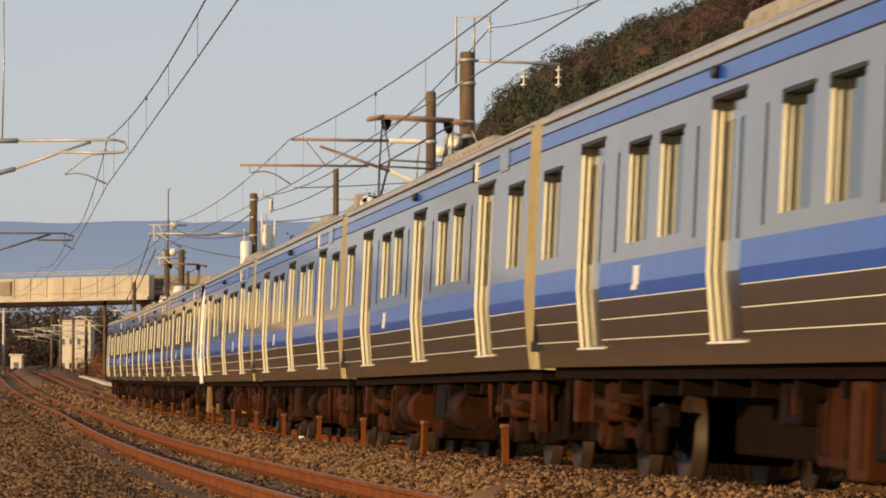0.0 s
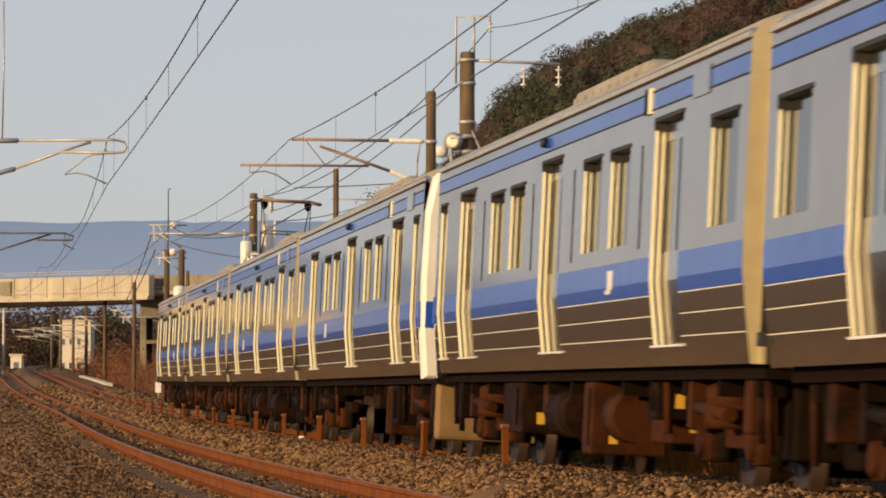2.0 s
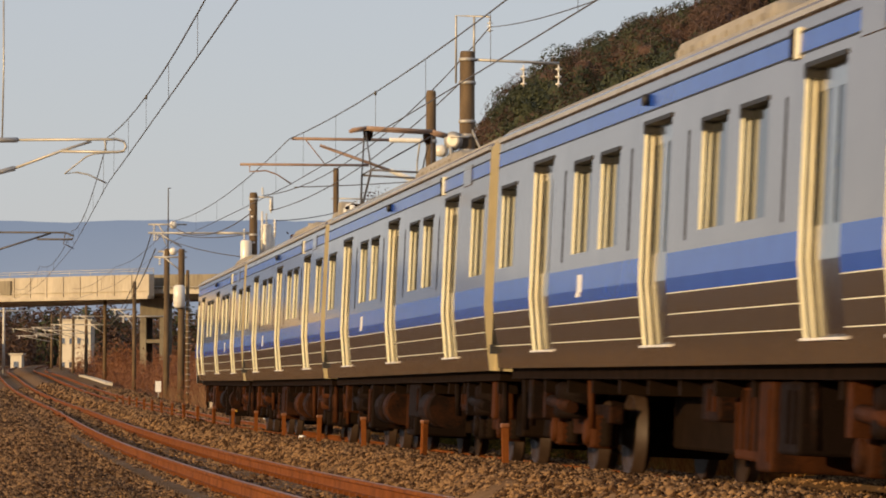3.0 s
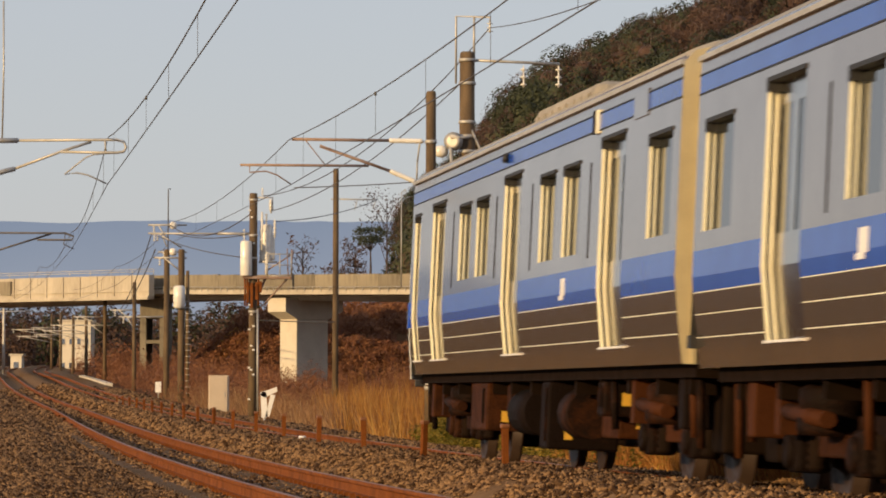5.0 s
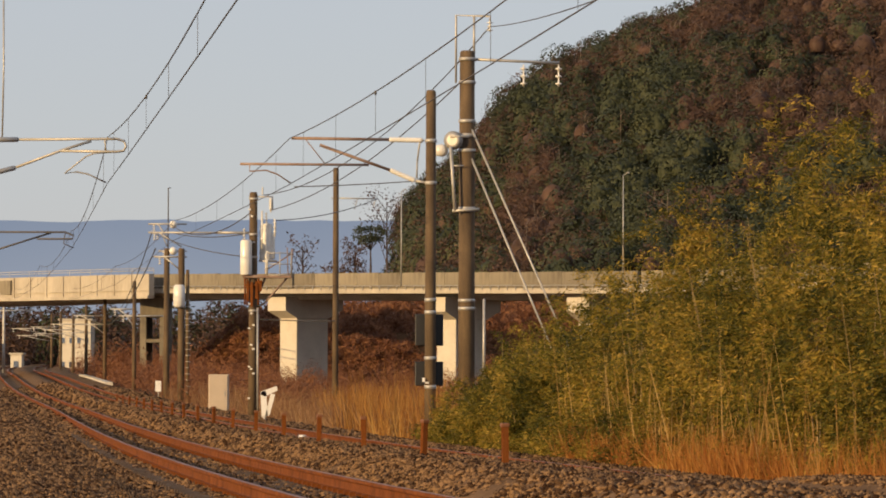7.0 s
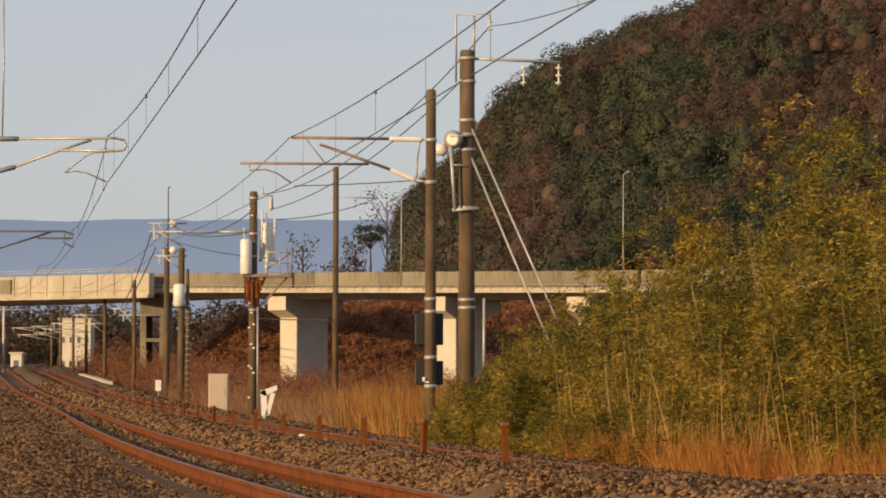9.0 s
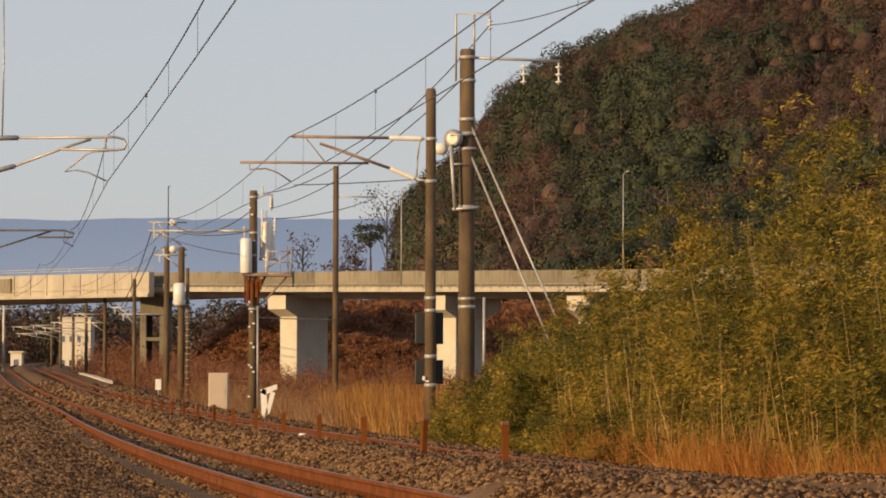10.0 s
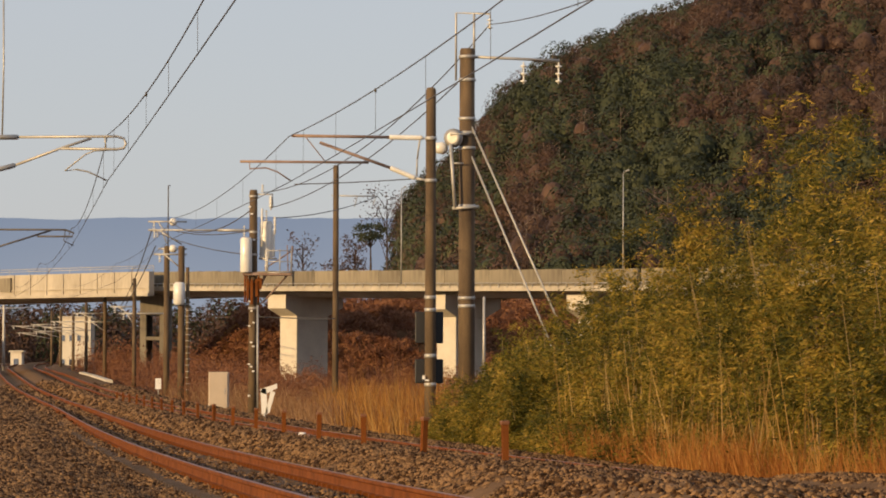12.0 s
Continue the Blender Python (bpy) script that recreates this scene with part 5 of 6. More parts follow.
for x in (-6.4, -5.95, -5.54):
    bm = bmesh.new()
    tube(bm, (x, 148.7, 4.1), (x, 148.7, 5.0), 0.02, None, 5)
    add(pole_c, "railing_post", bm, GALV)
bm = bmesh.new()
tube(bm, (-6.743, 148.7, -0.973), (-6.763, 148.7, 2.953), 0.035, None, 8)
add(pole_c, "conduit", bm, GALV)

# slim pole in the field
pole_d = make_pole(-4.479, 170.0, 9.149, 0.12, "slim brown pole with a small cross arm in the field")
for pts, r in ((((-4.668, 170.0, 7.876), (-2.735, 170.0, 7.853)), 0.03), (((-3.583, 170.0, 7.853), (-3.701, 170.0, 7.405)), 0.02), (((-2.805, 170.0, 7.853), (-2.923, 170.0, 7.499)), 0.02)):
    bm = bmesh.new()
    chain(bm, pts, r, 6)
    add(pole_d, "cross_arm", bm, GALV)

# the farther poles of the line
for px, dep, top, r, arms, lbl in (
        (321, 200.0, 440, 0.16, ((262, 440, 412), (272, 330, 455)), "brown catenary pole with a pale counterweight can"),
        (295, 214.0, 440, 0.15, ((262, 330, 397), (268, 350, 412), (280, 330, 445)), "brown pole with round white insulators and thin mast"),
        (238, 250.0, 498, 0.12, ((195, 242, 548), (210, 300, 560)), "far brown catenary pole by the viaduct"),
        (186, 300.0, 518, 0.13, ((130, 188, 560), (150, 200, 575)), "far brown catenary pole under the viaduct"),
        (153, 350.0, 536, 0.13, ((90, 155, 575), (110, 165, 590)), "far brown catenary pole beyond the viaduct"),
        (130, 400.0, 556, 0.14, ((75, 132, 585),), "far brown catenary pole beyond the viaduct"),
        (108, 440.0, 552, 0.15, ((55, 110, 580), (60, 112, 592)), "far grey catenary pole beyond the viaduct"),
        (92, 480.0, 556, 0.15, ((20, 94, 583), (30, 96, 595)), "far grey catenary pole beyond the viaduct")):
    p = make_pole(across(px,dep), dep, height(top,dep), r, lbl)
    for a, b, h in arms:
        bm = bmesh.new()
        chain(bm, [(across(a,dep), dep, height(h,dep)), (across(b,dep), dep, height(h,dep))], 0.045, 6)
        chain(bm, [(across(a,dep) + 0.5, dep, height(h,dep)), (across(px,dep), dep, height(h,dep) - 0.7)], 0.035, 6)
        add(p, "cantilever_arm", bm, GALV)
        bm = bmesh.new()
        insulator_string(bm, (across(a,dep) + 0.3, dep, height(h,dep)), 0.4, 0.09, 3)
        add(p, "insulator", bm, PORCELAIN)
    if px == 295:
        bm = bmesh.new()
        chain(bm, [(across(297,dep), dep, height(445,dep)), (across(297,dep), dep, height(333,dep)), (across(301,dep), dep, height(333,dep))], 0.035, 6)
        add(p, "mast", bm, WIRE)
        for h in (398, 445):
            bm = bmesh.new()
            spun(bm, (across(300,dep), dep - 0.25, height(h,dep)), (1, 0, 0), [(0, 0.06), (0.05, 0.17), (0.2, 0.22), (0.34, 0.17), (0.4, 0.06)], 14)
            add(p, "round_insulator", bm, PORCELAIN)
    if px == 321:
        bm = bmesh.new()
        spun(bm, (across(318,dep), dep - 0.35, height(545,dep)), (0, 0, 1), [(0, 0.2), (0.1, 0.29), (1.0, 0.29), (1.12, 0.2)], 18)
        add(p, "counterweight_can", bm, PORCELAIN)
        bm = bmesh.new()
        tube(bm, (across(333,dep), dep, -1.0), (across(332,dep), dep, height(478,dep)), 0.09, None, 10)
        add(p, "twin_shaft", bm, CONCRETE)
        for k in range(16):
            z = -0.4 + 0.3 * k
            bm = bmesh.new()
            tube(bm, (across(329,dep), dep - 0.12, z), (across(338,dep), dep - 0.12, z), 0.018, None, 5)
            add(p, "step_bolt", bm, GALV)
p = make_pole(-38.789, 360.0, 6.236, 0.12, "pale galvanised pole beyond the viaduct", material=GALV)
bm = bmesh.new()
chain(bm, [(-40.636, 360.0, 5.886), (-36.143, 360.0, 5.986)], 0.05, 6)
add(p, "cross_arm", bm, GALV)

# masts of the nearer track, with their hinged arms
for dep, dx, s in ((88.0, 0.0, 1.0), (149.0, 0.0, 1.0)):
    x = left_line(dep)[0] - 3.3
    p = make_pole(x, dep, left_line(dep)[1] + 7.6, 0.14, "concrete catenary pole of the nearer track")
    bm = bmesh.new()
    if dep == 88.0:
        chain(bm, [(x, dep, 5.616), (-9.201, 88.0, 5.628)], 0.055, 8)
        chain(bm, [(-9.201, 88.0, 5.628), (-7.065, 88.0, 5.652), (-6.907, 88.0, 5.604), (-6.858, 88.0, 5.494), (-6.907, 88.0, 5.396), (-7.065, 88.0, 5.372), (-8.286, 88.0, 5.384)], 0.03, 8)
        chain(bm, [(x, dep, 4.774), (-9.262, 88.0, 5.018)], 0.055, 8)
        chain(bm, [(-9.262, 88.0, 5.018), (-8.225, 88.0, 5.408), (-7.615, 88.0, 5.604)], 0.03, 8)
        chain(bm, [(-7.188, 88.0, 5.36), (-7.554, 88.0, 5.335), (-7.737, 88.0, 5.262), (-8.188, 88.0, 4.896), (-7.92, 88.0, 4.932), (-7.676, 88.0, 4.884), (-7.285, 88.0, 4.701)], 0.018, 6)
        chain(bm, [(-7.322, 88.0, 5.652), (-7.297, 88.0, 5.384)], 0.02, 6)
        chain(bm, [(-9.53, 88.0, 8.654), (-9.518, 88.0, 7.19), (-9.543, 88.0, 5.64)], 0.02, 6)
    else:
        chain(bm, [(x, dep, 5.701), (-13.823, 149.0, 5.701), (-13.513, 149.0, 5.577), (-13.575, 149.0, 5.453), (-14.856, 149.0, 5.453)], 0.035, 6)
        chain(bm, [(x, dep, 4.874), (-14.339, 149.0, 5.68)], 0.035, 6)
        chain(bm, [(-13.823, 149.0, 5.701), (-13.885, 149.0, 5.288), (-13.513, 149.0, 5.122)], 0.02, 6)
    add(p, "cantilever_arm", bm, GALV if dep == 88.0 else WIRE, "hinged tubular cantilever arm")


def wire(name, a, b, sag, r, label, n=14):
    a, b = Vector(a), Vector(b)
    pts = [a.lerp(b, k / n) - Vector((0, 0, sag * 4 * (k / n) * (1 - k / n))) for k in range(n + 1)]
    bm = bmesh.new()
    chain(bm, pts, r, 5)
    tagged(part(name, bm, WIRE), label, "overhead wire", group="overhead wires")
    return pts


def catenary(u, sag, knots, label):
    """Contact wire, messenger wire and droppers between masts: rows of depth, side shift, contact and messenger height."""
    for (y0, d0, c0, m0), (y1, d1, c1, m1) in zip(knots[:-1], knots[1:]):
        a, b = spot(y0, u + d0), spot(y1, u + d1)
        ca, cb = Vector((a.x, a.y, c0)), Vector((b.x, b.y, c1))
        wire("contact_wire", ca, cb, 0.03, 0.010, label + " contact wire")
        ma, mb = Vector((a.x, a.y, m0)), Vector((b.x, b.y, m1))
        pts = wire("messenger_wire", ma, mb, sag, 0.011, label + " messenger wire")
        for k in range(1, 14, 2 if y0 < 80 else 3):
            q = ca.lerp(cb, k / 14)
            bm = bmesh.new()
            tube(bm, pts[k], q, 0.0035, None, 4)
            if y0 < 80 and k in (3, 9):
                tube(bm, pts[k] - Vector((0, 0, 0.05)), pts[k] + Vector((0, 0, 0.02)), 0.02, None, 6)
            tagged(part("dropper", bm, WIRE), "thin dropper wire with clamp", "overhead wire", group="droppers")


catenary(0.0, 0.5, ((33.0, -0.28, 4.75, 5.75), (88.0, -0.35, 4.688, 5.689), (149.0, 0.0, 5.122, 5.763), (200.0, 0.1, 4.9, 5.8), (260.0, 0.0, 5.2, 5.9)), "nearer track's")
catenary(APART, 0.32, ((33.0, -0.25, 4.66, 5.6), (88.0, -0.15, 4.688, 5.689), (149.0, 0.0, 5.432, 6.155), (200.0, 0.1, 4.9, 5.8), (260.0, 0.0, 5.2, 5.9)), "farther track's")
wire("feeder_wire", (1.137, 100.0, 9.124), (2.63, 60.0, 6.28), 0.1, 0.011, "thin feeder wire from the anchor pole")
wire("feeder_wire", (1.137, 100.0, 9.124), (-6.57, 149.0, 7.085), 0.9, 0.016, "thin feeder wire between poles")
wire("feeder_wire", (0.333, 100.0, 7.668), (-6.322, 149.0, 6.527), 0.5, 0.016, "thin feeder wire between poles")
wire("feeder_wire", (-0.39, 88.0, 4.774), (-3.222, 88.0, 4.627), 0.02, 0.012, "short bracing wire at the pole")
wire("feeder_wire", (-2.735, 170.0, 7.853), (-6.219, 149.0, 6.155), 0.2, 0.018, "thin service wire to the transformer pole")
wire("feeder_wire", (-7.004, 149.0, 6.465), (-14.363, 214.0, 8.356), 0.7, 0.022, "thin feeder wire to the far pole")
wire("feeder_wire", (-7.004, 149.0, 5.701), (-14.214, 214.0, 7.911), 0.2, 0.022, "thin feeder wire to the far pole")
wire("feeder_wire", (-7.108, 149.0, 4.812), (-15.312, 214.0, 7.911), 0.2, 0.02, "thin feeder wire to the far pole")
wire("feeder_wire", (-15.312, 214.0, 7.911), (-24.295, 300.0, 4.678), 0.8, 0.03, "thin feeder wire running under the viaduct")
wire("feeder_wire", (-15.105, 214.0, 7.08), (-24.503, 300.0, 4.054), 0.6, 0.03, "thin feeder wire running under the viaduct")
wire("cable", (-6.798, 149.0, 2.54), (-3.926, 149.0, 2.478), 0.02, 0.022, "pale cable across the field")


# ---------------------------------------------------------------- small things along the line
def build_post():
    post = tagged(empty("marker_post"), "short rusty steel post in the ballast", "post", group="posts between the tracks")
    bm = bmesh.new()
    box(bm, -0.03, 0.03, -0.03, 0.03, -0.25, 0.385)
    box(bm, -0.035, 0.035, -0.008, 0.008, -0.25, 0.375)
    part("shaft", bm, RUST, post)
    bm = bmesh.new()
    box(bm, -0.042, 0.042, -0.04, 0.04, 0.37, 0.41, bevel=0.01)
    part("cap", bm, RAIL_TOP, post)
    return post


post = build_post()
first = True
for k in range(18):
    y = 38.8 + 6.98 * k
    m = Matrix.Translation(spot(y, 1.95, bed(y, 1.95))) @ Euler((rng.normal(0, 0.02), rng.normal(0, 0.03), rng.uniform(0, 0.6))).to_matrix().to_4x4()
    if first:
        post.matrix_basis = m
        first = False
    else:
        copy_thing(post, m)

# switch cabinet
cab_box = tagged(empty("relay_cabinet", Matrix.Translation((-9.061, 165.0, ground_at(-9.061, 165.0) - 0.05))), "beige steel relay cabinet standing in dry grass", "cabinet")
bm = bmesh.new()
box(bm, -0.40, 0.40, -0.3, 0.3, 0.1, 1.62, bevel=0.02)
part("body", bm, BEIGE, cab_box)
bm = bmesh.new()
box(bm, -0.36, 0.36, -0.325, -0.3, 0.18, 1.55, bevel=0.008)
dr = part("door", bm, BEIGE, cab_box)
bm = bmesh.new()
box(bm, 0.24, 0.28, -0.35, -0.325, 0.75, 0.95)
part("handle", bm, GALV, dr)
bm = bmesh.new()
box(bm, -0.45, 0.45, -0.35, 0.35, -0.1, 0.1)
part("plinth", bm, PIER, cab_box)

# white bent marker
sign = tagged(empty("white_marker", Matrix.Translation((-5.486, 126.0, -0.777))), "white painted bent steel marker beside the track", "marker")
k = 126 / 7211.4
for pts in (((-8, 46), (2, 46), (5, 2), (-6, 0)), ((0, 0), (8, 3), (18, 40), (10, 42)), ((-8, 40), (-5, 46), (21, 55), (22, 47), (0, 36))):
    bm = bmesh.new()
    a = [bm.verts.new((x * k, -0.03, z * k)) for x, z in pts]
    b = [bm.verts.new((x * k, 0.03, z * k)) for x, z in pts]
    bm.faces.new(a)
    bm.faces.new(list(reversed(b)))
    for i in range(len(pts)):
        j = (i + 1) % len(pts)
        bm.faces.new((a[i], a[j], b[j], b[i]))
    part("plate", bm, WHITE, sign)
bm = bmesh.new()
tube(bm, (-0.02, 0.05, -0.6), (-0.02, 0.05, 0.3), 0.03, None, 8)
part("stake", bm, WHITE, sign)

# small white distance plate and stone
plate = tagged(empty("distance_plate", Matrix.Translation((-14.648, 210.0, ground_at(-14.648, 210.0)))), "small white plate on a thin stake", "sign")
bm = bmesh.new()
tube(bm, (0, 0, -0.2), (0, 0, 0.9), 0.03, None, 6)
part("stake", bm, GALV, plate)
bm = bmesh.new()
box(bm, -0.15, 0.15, -0.05, -0.03, 0.4, 0.95)
part("plate", bm, WHITE, plate)
for px, y, u in ((0, 66.0, 2.2), (0, 120.0, 2.4)):
    bm = bmesh.new()
    spun(bm, spot(y, u, bed(y, u) - 0.02), (0, 0, 1), [(0, 0.07), (0.06, 0.075), (0.12, 0.05)], 8)
    tagged(part("white_stone", bm, WHITE), "small white-painted marker stone in ballast", "stone")

# cable trough
bm = bmesh.new()
prev = None
for y in np.arange(262, 330, 4.0):
    c = spot(float(y), 6.1, bed(float(y), 6.1))
    ring = [bm.verts.new(c + Vector((a, 0, b))) for a, b in ((-0.2, -0.2), (-0.2, 0.16), (0.25, 0.16), (0.25, -0.2))]
    if prev:
        for i in range(4):
            bm.faces.new((prev[i], prev[(i + 1) % 4], ring[(i + 1) % 4], ring[i]))
    else:
        bm.faces.new(ring)
    prev = ring
bm.faces.new(prev)
tagged(part("cable_trough", bm, PIER), "pale concrete cable trough beside the track", "cable trough", kind="structure")


# lamp posts on the viaduct
for px, dep, top, low in ((710, 266.0, 338, 492), (1103, 250.0, 308, 475)):
    lamp = tagged(empty("street_lamp", Matrix.Translation((across(px,dep), dep, deck_z(across(px,dep)) + 0.5))), "slim grey street lamp on the viaduct", "street lamp", group="lamps on the viaduct")
    h = height(top,dep) - deck_z(across(px,dep)) - 0.5
    bm = bmesh.new()
    tube(bm, (0, 0, 0), (0, 0, h), 0.05, 0.03, 8)
    part("shaft", bm, GALV, lamp)
    bm = bmesh.new()
    tube(bm, (0, 0, h), (0.25, -0.6, h + 0.12), 0.03, None, 6)
    box(bm, 0.17, 0.33, -0.95, -0.55, h + 0.08, h + 0.16, bevel=0.02)
    part("lamp_head", bm, GALV, lamp)


def make_tree(x, y, z, h, r, leaf_material, per, label, umbrella=False, leaf=0.16):
    tree = tagged(empty("tree", Matrix.Translation((x, y, z))), label, "tree", group="trees behind the viaduct")
    bm = bmesh.new()
    tube(bm, (0, 0, -0.3), (0.05, 0, h * 0.55), 0.13, 0.09, 8)
    tube(bm, (0.05, 0, h * 0.55), (0.0, 0.1, h * 0.92), 0.09, 0.03, 6)
    tips = []
    for i in range(13):
        a = i * 2.4
        s = h * (0.72 if umbrella else 0.42 + 0.035 * i)
        e = Vector((math.cos(a) * r * rng.uniform(0.5, 0.95), math.sin(a) * r * rng.uniform(0.5, 0.95), min(h * 0.97, s + h * rng.uniform(0.1, 0.24))))
        tube(bm, (0.03, 0, s), e, 0.045, 0.015, 5)
        tips.append(e)
    part("trunk", bm, BARK, tree)
    c = np.concatenate([np.array(t) + rng.normal(0, 1, (per, 3)) * np.array((r * 0.26, r * 0.26, r * (0.13 if umbrella else 0.25))) for t in tips])
    v, f = leaf_quads(c, rng.uniform(0.6, 1.2, len(c)) * leaf, aspect=0.4)
    ob = soup("crown", v, f, leaf_material)
    ob.parent = tree


make_tree(-5.903, 330.0, 5.0, 7.6, 1.1, LEAF_CONIFER, 60, "small umbrella-shaped pine behind the viaduct", True)
make_tree(-7.182, 332.0, 5.0, 6.3, 1.0, LEAF_BROWN, 40, "small brown leafless tree behind the viaduct")
make_tree(-11.567, 335.0, 5.0, 6.6, 1.2, LEAF_BROWN, 18, "thin bare tree behind the viaduct")
make_tree(-5.269, 380.0, 5.0, 12.5, 1.9, LEAF_BROWN, 45, "tall pale bare tree at the hill's edge")
make_tree(-8.581, 340.0, 5.0, 4.5, 1.3, LEAF_BROWN, 40, "low brown leafless tree behind the viaduct")

# houses seen under the viaduct
def make_house(x, y, w, d, h, label, wings):
    house = tagged(empty("house", Matrix.Translation((x, y, -1.0))), label, "house")
    bm = bmesh.new()
    box(bm, -w / 2, w / 2, 0, d, 0, h)
    part("wall", bm, HOUSE, house)
    bm = bmesh.new()
    box(bm, -w / 2 - 0.2, w / 2 + 0.2, -0.2, d + 0.2, h, h + 0.2)
    part("roof", bm, PIER, house)
    for i in range(wings):
        for z in (h * 0.3, h * 0.68):
            bm = bmesh.new()
            c = -w / 2 + w * (i + 0.5) / wings
            box(bm, c - w / wings * 0.22, c + w / wings * 0.22, -0.04, 0.1, z - 0.35, z + 0.35)
            wd = part("window", bm, GLASS, house)
            bm = bmesh.new()
            box(bm, c - w / wings * 0.27, c + w / wings * 0.27, -0.08, 0.05, z - 0.45, z - 0.36)
            part("sill", bm, PIER, wd)


make_house(-46.942, 520.0, 4.0, 6.0, 7.067 + 1.0, "pale two-storey house beyond the viaduct", 4)
make_house(-50.254, 480.0, 1.3, 3.0, 2.512 + 1.0, "tiny cream hut beside the far tracks", 1)
rows, rows2 = [], []
for i in range(620):
    y = rng.uniform(560, 720)
    x = rng.uniform(-90, -8)
    (rows if rng.random() < 0.3 else rows2).append((x, y, -1, rng.uniform(2.0, 4.0), rng.uniform(4.0, 12.0)))
bushes("far_evergreens", rows, LEAF_CONIFER, "dark evergreen trees far beyond the viaduct", 0.32, 380, 0.7, "woods", True)
bushes("far_bare_trees", rows2, LEAF_BROWN, "brown leafless trees far beyond the viaduct", 0.32, 380, 0.5, "woods", True)
rows = []
for i in range(330):
    y = rng.uniform(290, 480)
    rows.append((left_line(y)[0] + rng.uniform(7.5, 30), y, -0.6, rng.uniform(0.8, 2.0), rng.uniform(1.6, 4.2)))
for i in range(90):
    y = rng.uniform(330, 560)
    rows.append((left_line(y)[0] - rng.uniform(6, 22), y, -0.9, rng.uniform(0.8, 1.8), rng.uniform(0.8, 2.0)))
bushes("far_brush", rows, DRY_SHRUB, "brown brush beside the far tracks", 0.18, 190, 0.2)


# ---------------------------------------------------------------- sleepers and ballast
def sleeper_mesh():
    bm = bmesh.new()
    vs = []
    for y, z in ((-0.12, -0.30), (-0.10, -0.158), (0.10, -0.158), (0.12, -0.30)):
        vs.append([bm.verts.new((x, y, z)) for x in (-1.0, 1.0)])
    for a, b in zip(vs, vs[1:] + vs[:1]):
        bm.faces.new((a[0], a[1], b[1], b[0]))
    bm.faces.new([v[0] for v in vs])
    bm.faces.new([v[1] for v in reversed(vs)])
    for s in (-1, 1):
        for o in (-1, 1):
            box(bm, s * 0.566 + o * 0.085 - 0.03, s * 0.566 + o * 0.085 + 0.03, -0.05, 0.05, -0.16, -0.115, 1)
    bmesh.ops.recalc_face_normals(bm, faces=bm.faces)
    me = bpy.data.meshes.new("sleeper")
    bm.to_mesh(me)
    bm.free()
    me.materials.append(SLEEPER)
    me.materials.append(RUST)
    return me


SLEEP = sleeper_mesh()
for track, u, cant, y0, n in ((track_near, 0.0, CANT_L, 28.0, 200), (track_far, APART, CANT_R, 43.0, 90)):
    y = y0
    for i in range(n):
        p, t, nn = frame_at(y)
        ob = new("sleeper", SLEEP)
        ob.parent = track
        ob.matrix_basis = Matrix.Translation(p + nn * (apart(y) if u else 0)) @ Matrix.Rotation(math.atan2(-t.x, t.y), 4, "Z") @ Matrix.Rotation(-cant, 4, "Y")
        y += 0.6


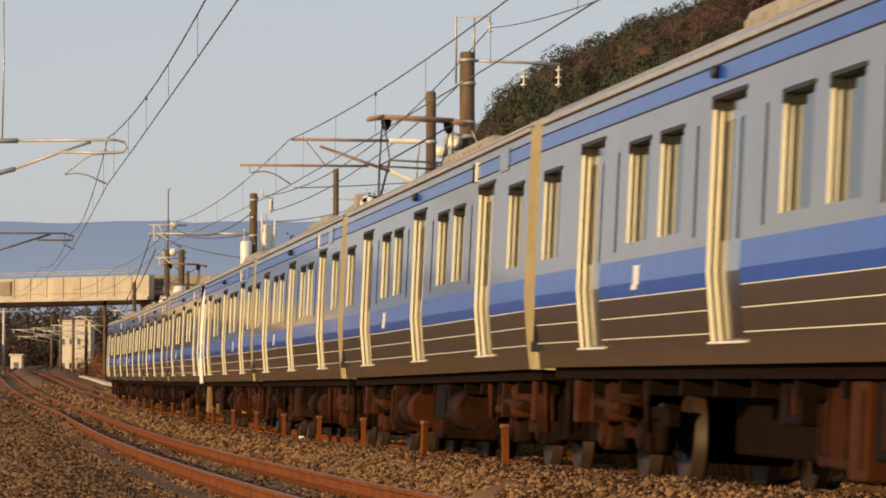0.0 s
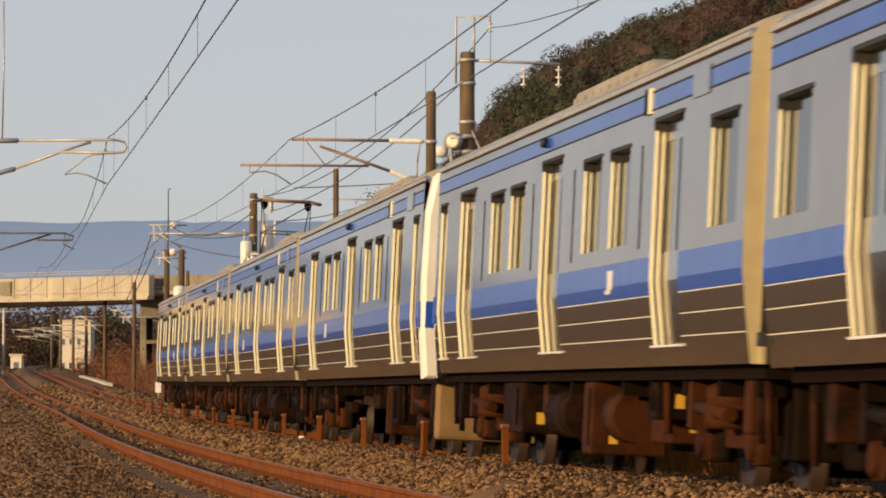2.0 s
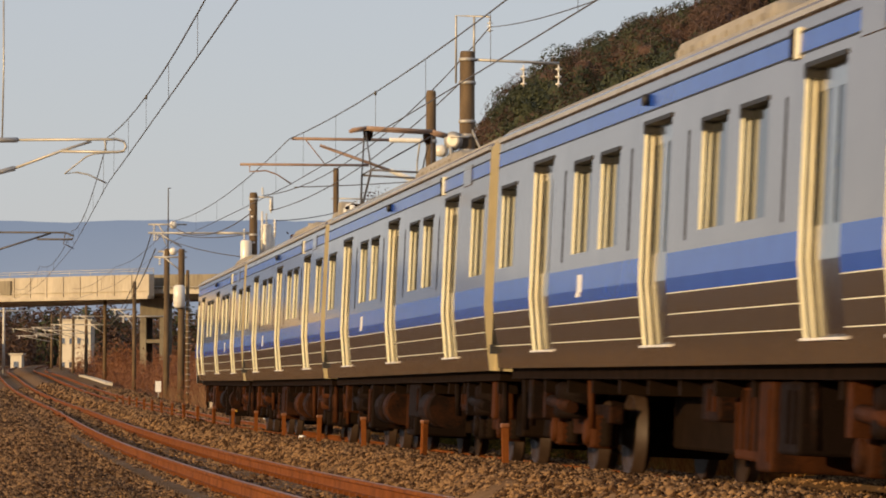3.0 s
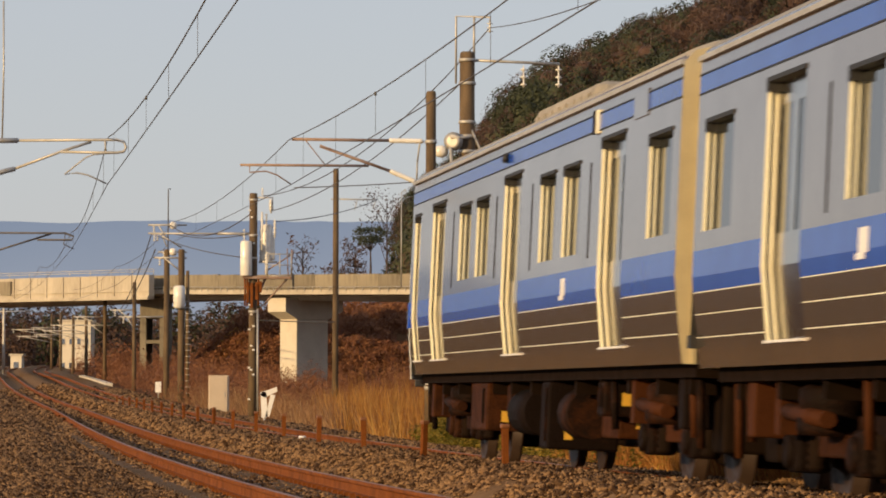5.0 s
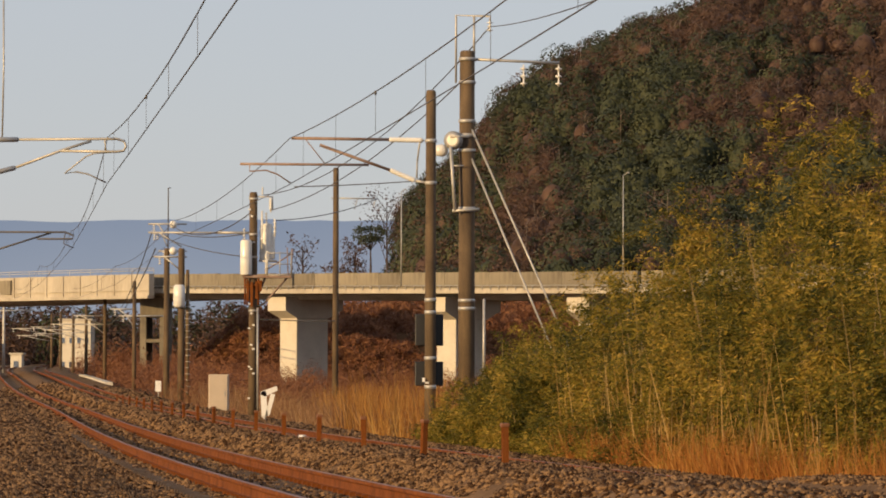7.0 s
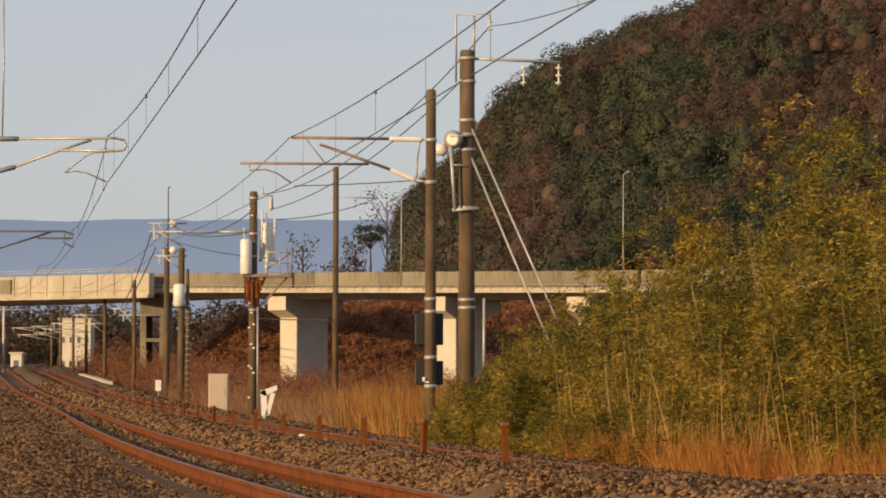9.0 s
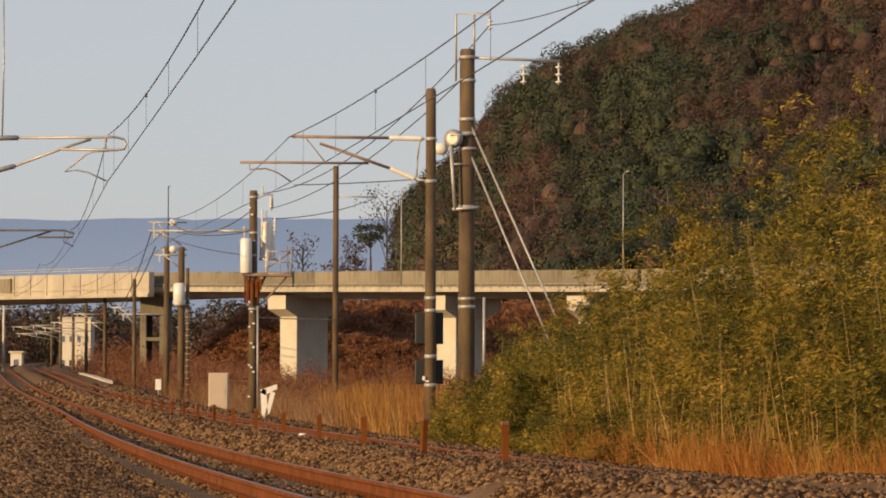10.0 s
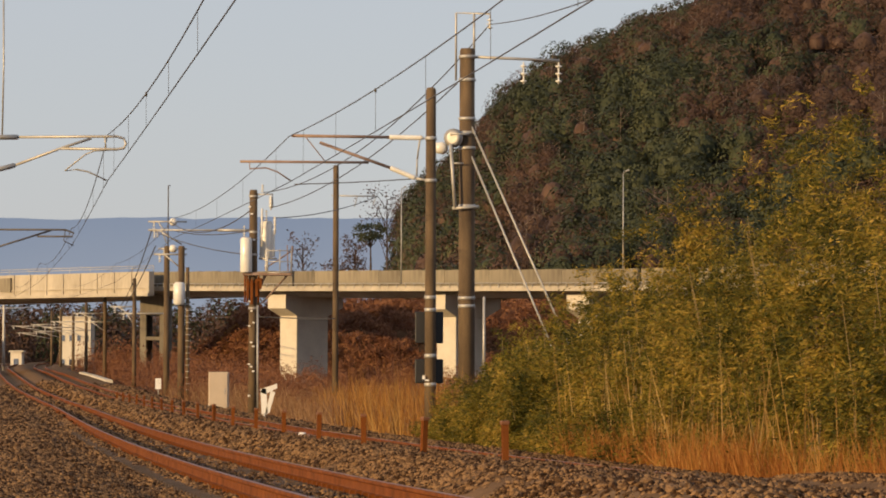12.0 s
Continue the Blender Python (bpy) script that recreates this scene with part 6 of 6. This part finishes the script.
def build_stones():
    base = np.array([(1, 0, 0), (-1, 0, 0), (0, 1, 0), (0, -1, 0), (0, 0, 1), (0, 0, -1)], float)
    tri = np.array([(0, 2, 4), (2, 1, 4), (1, 3, 4), (3, 0, 4), (2, 0, 5), (1, 2, 5), (3, 1, 5), (0, 3, 5)])
    places, size = [], []
    for y0, y1, dens, s in ((24, 30, 200, 0.028), (30, 42, 480, 0.0235), (42, 60, 330, 0.0265), (60, 95, 120, 0.038), (95, 150, 55, 0.058), (150, 240, 16, 0.095)):
        for u0, u1 in ((-7.5, -0.66), (-0.44, 0.44), (0.66, 3.05), (3.35, 4.1), (4.4, 6.9)):
            k = 0.5 if u0 == -0.44 else 1.0
            n = int((y1 - y0) * (u1 - u0) * dens * k)
            yy, uu = rng.uniform(y0, y1, n), rng.uniform(u0, u1, n)
            for y, u in zip(yy, uu):
                x, z = left_line(y)
                x2 = left_line(y + 1.0)[0]
                c = 1 / math.hypot(1, x2 - x)
                lump = 0.035 * noise.noise((y * 1.3, u * 1.3, 9.0))
                places.append((x + u * c, y - u * c * (x2 - x), z + bed(y, u) + lump))
            size.append(np.clip(rng.normal(s, s * 0.3, n), s * 0.45, s * 2.0))
    places, size = np.array(places), np.concatenate(size)
    n = len(places)
    v = base[None] * (1 + rng.uniform(-0.35, 0.35, (n, 6, 1))) + rng.normal(0, 0.22, (n, 6, 3))
    a = rng.uniform(0, 2 * math.pi, n)
    ca, sa = np.cos(a), np.sin(a)
    b = rng.uniform(-0.9, 0.9, n)
    cb, sb = np.cos(b), np.sin(b)
    x, y, z = v[..., 0], v[..., 1], v[..., 2] * 0.8
    x, y = x * ca[:, None] - y * sa[:, None], x * sa[:, None] + y * ca[:, None]
    y, z = y * cb[:, None] - z * sb[:, None], y * sb[:, None] + z * cb[:, None]
    v = np.stack([x, y, z], 2) * size[:, None, None] + places[:, None, :]
    f = (tri[None] + 6 * np.arange(n)[:, None, None]).reshape(-1, 3)
    tagged(soup("ballast", v.reshape(-1, 3), f, STONE), "loose brown crushed-stone railway ballast", "gravel", kind="stuff")


build_stones()


def lag(t):
    """How far the train hangs back behind its even speed."""
    return float(np.interp(t, (0, 0.5, 1.0, 2.5, 3.0, 5.0, 5.5, 6.0, 12.0), (0.4, 0.6, 0.3, 0.4, 0.12, -0.25, 0.45, 0.1, 0.1)))


def motions():
    for k, car in CARS.items():
        walk(car, [(t / 2, car_pose(S0 + 20 * k + 10 - SPEED * t / 2 + lag(t / 2))) for t in range(25)])


motions()
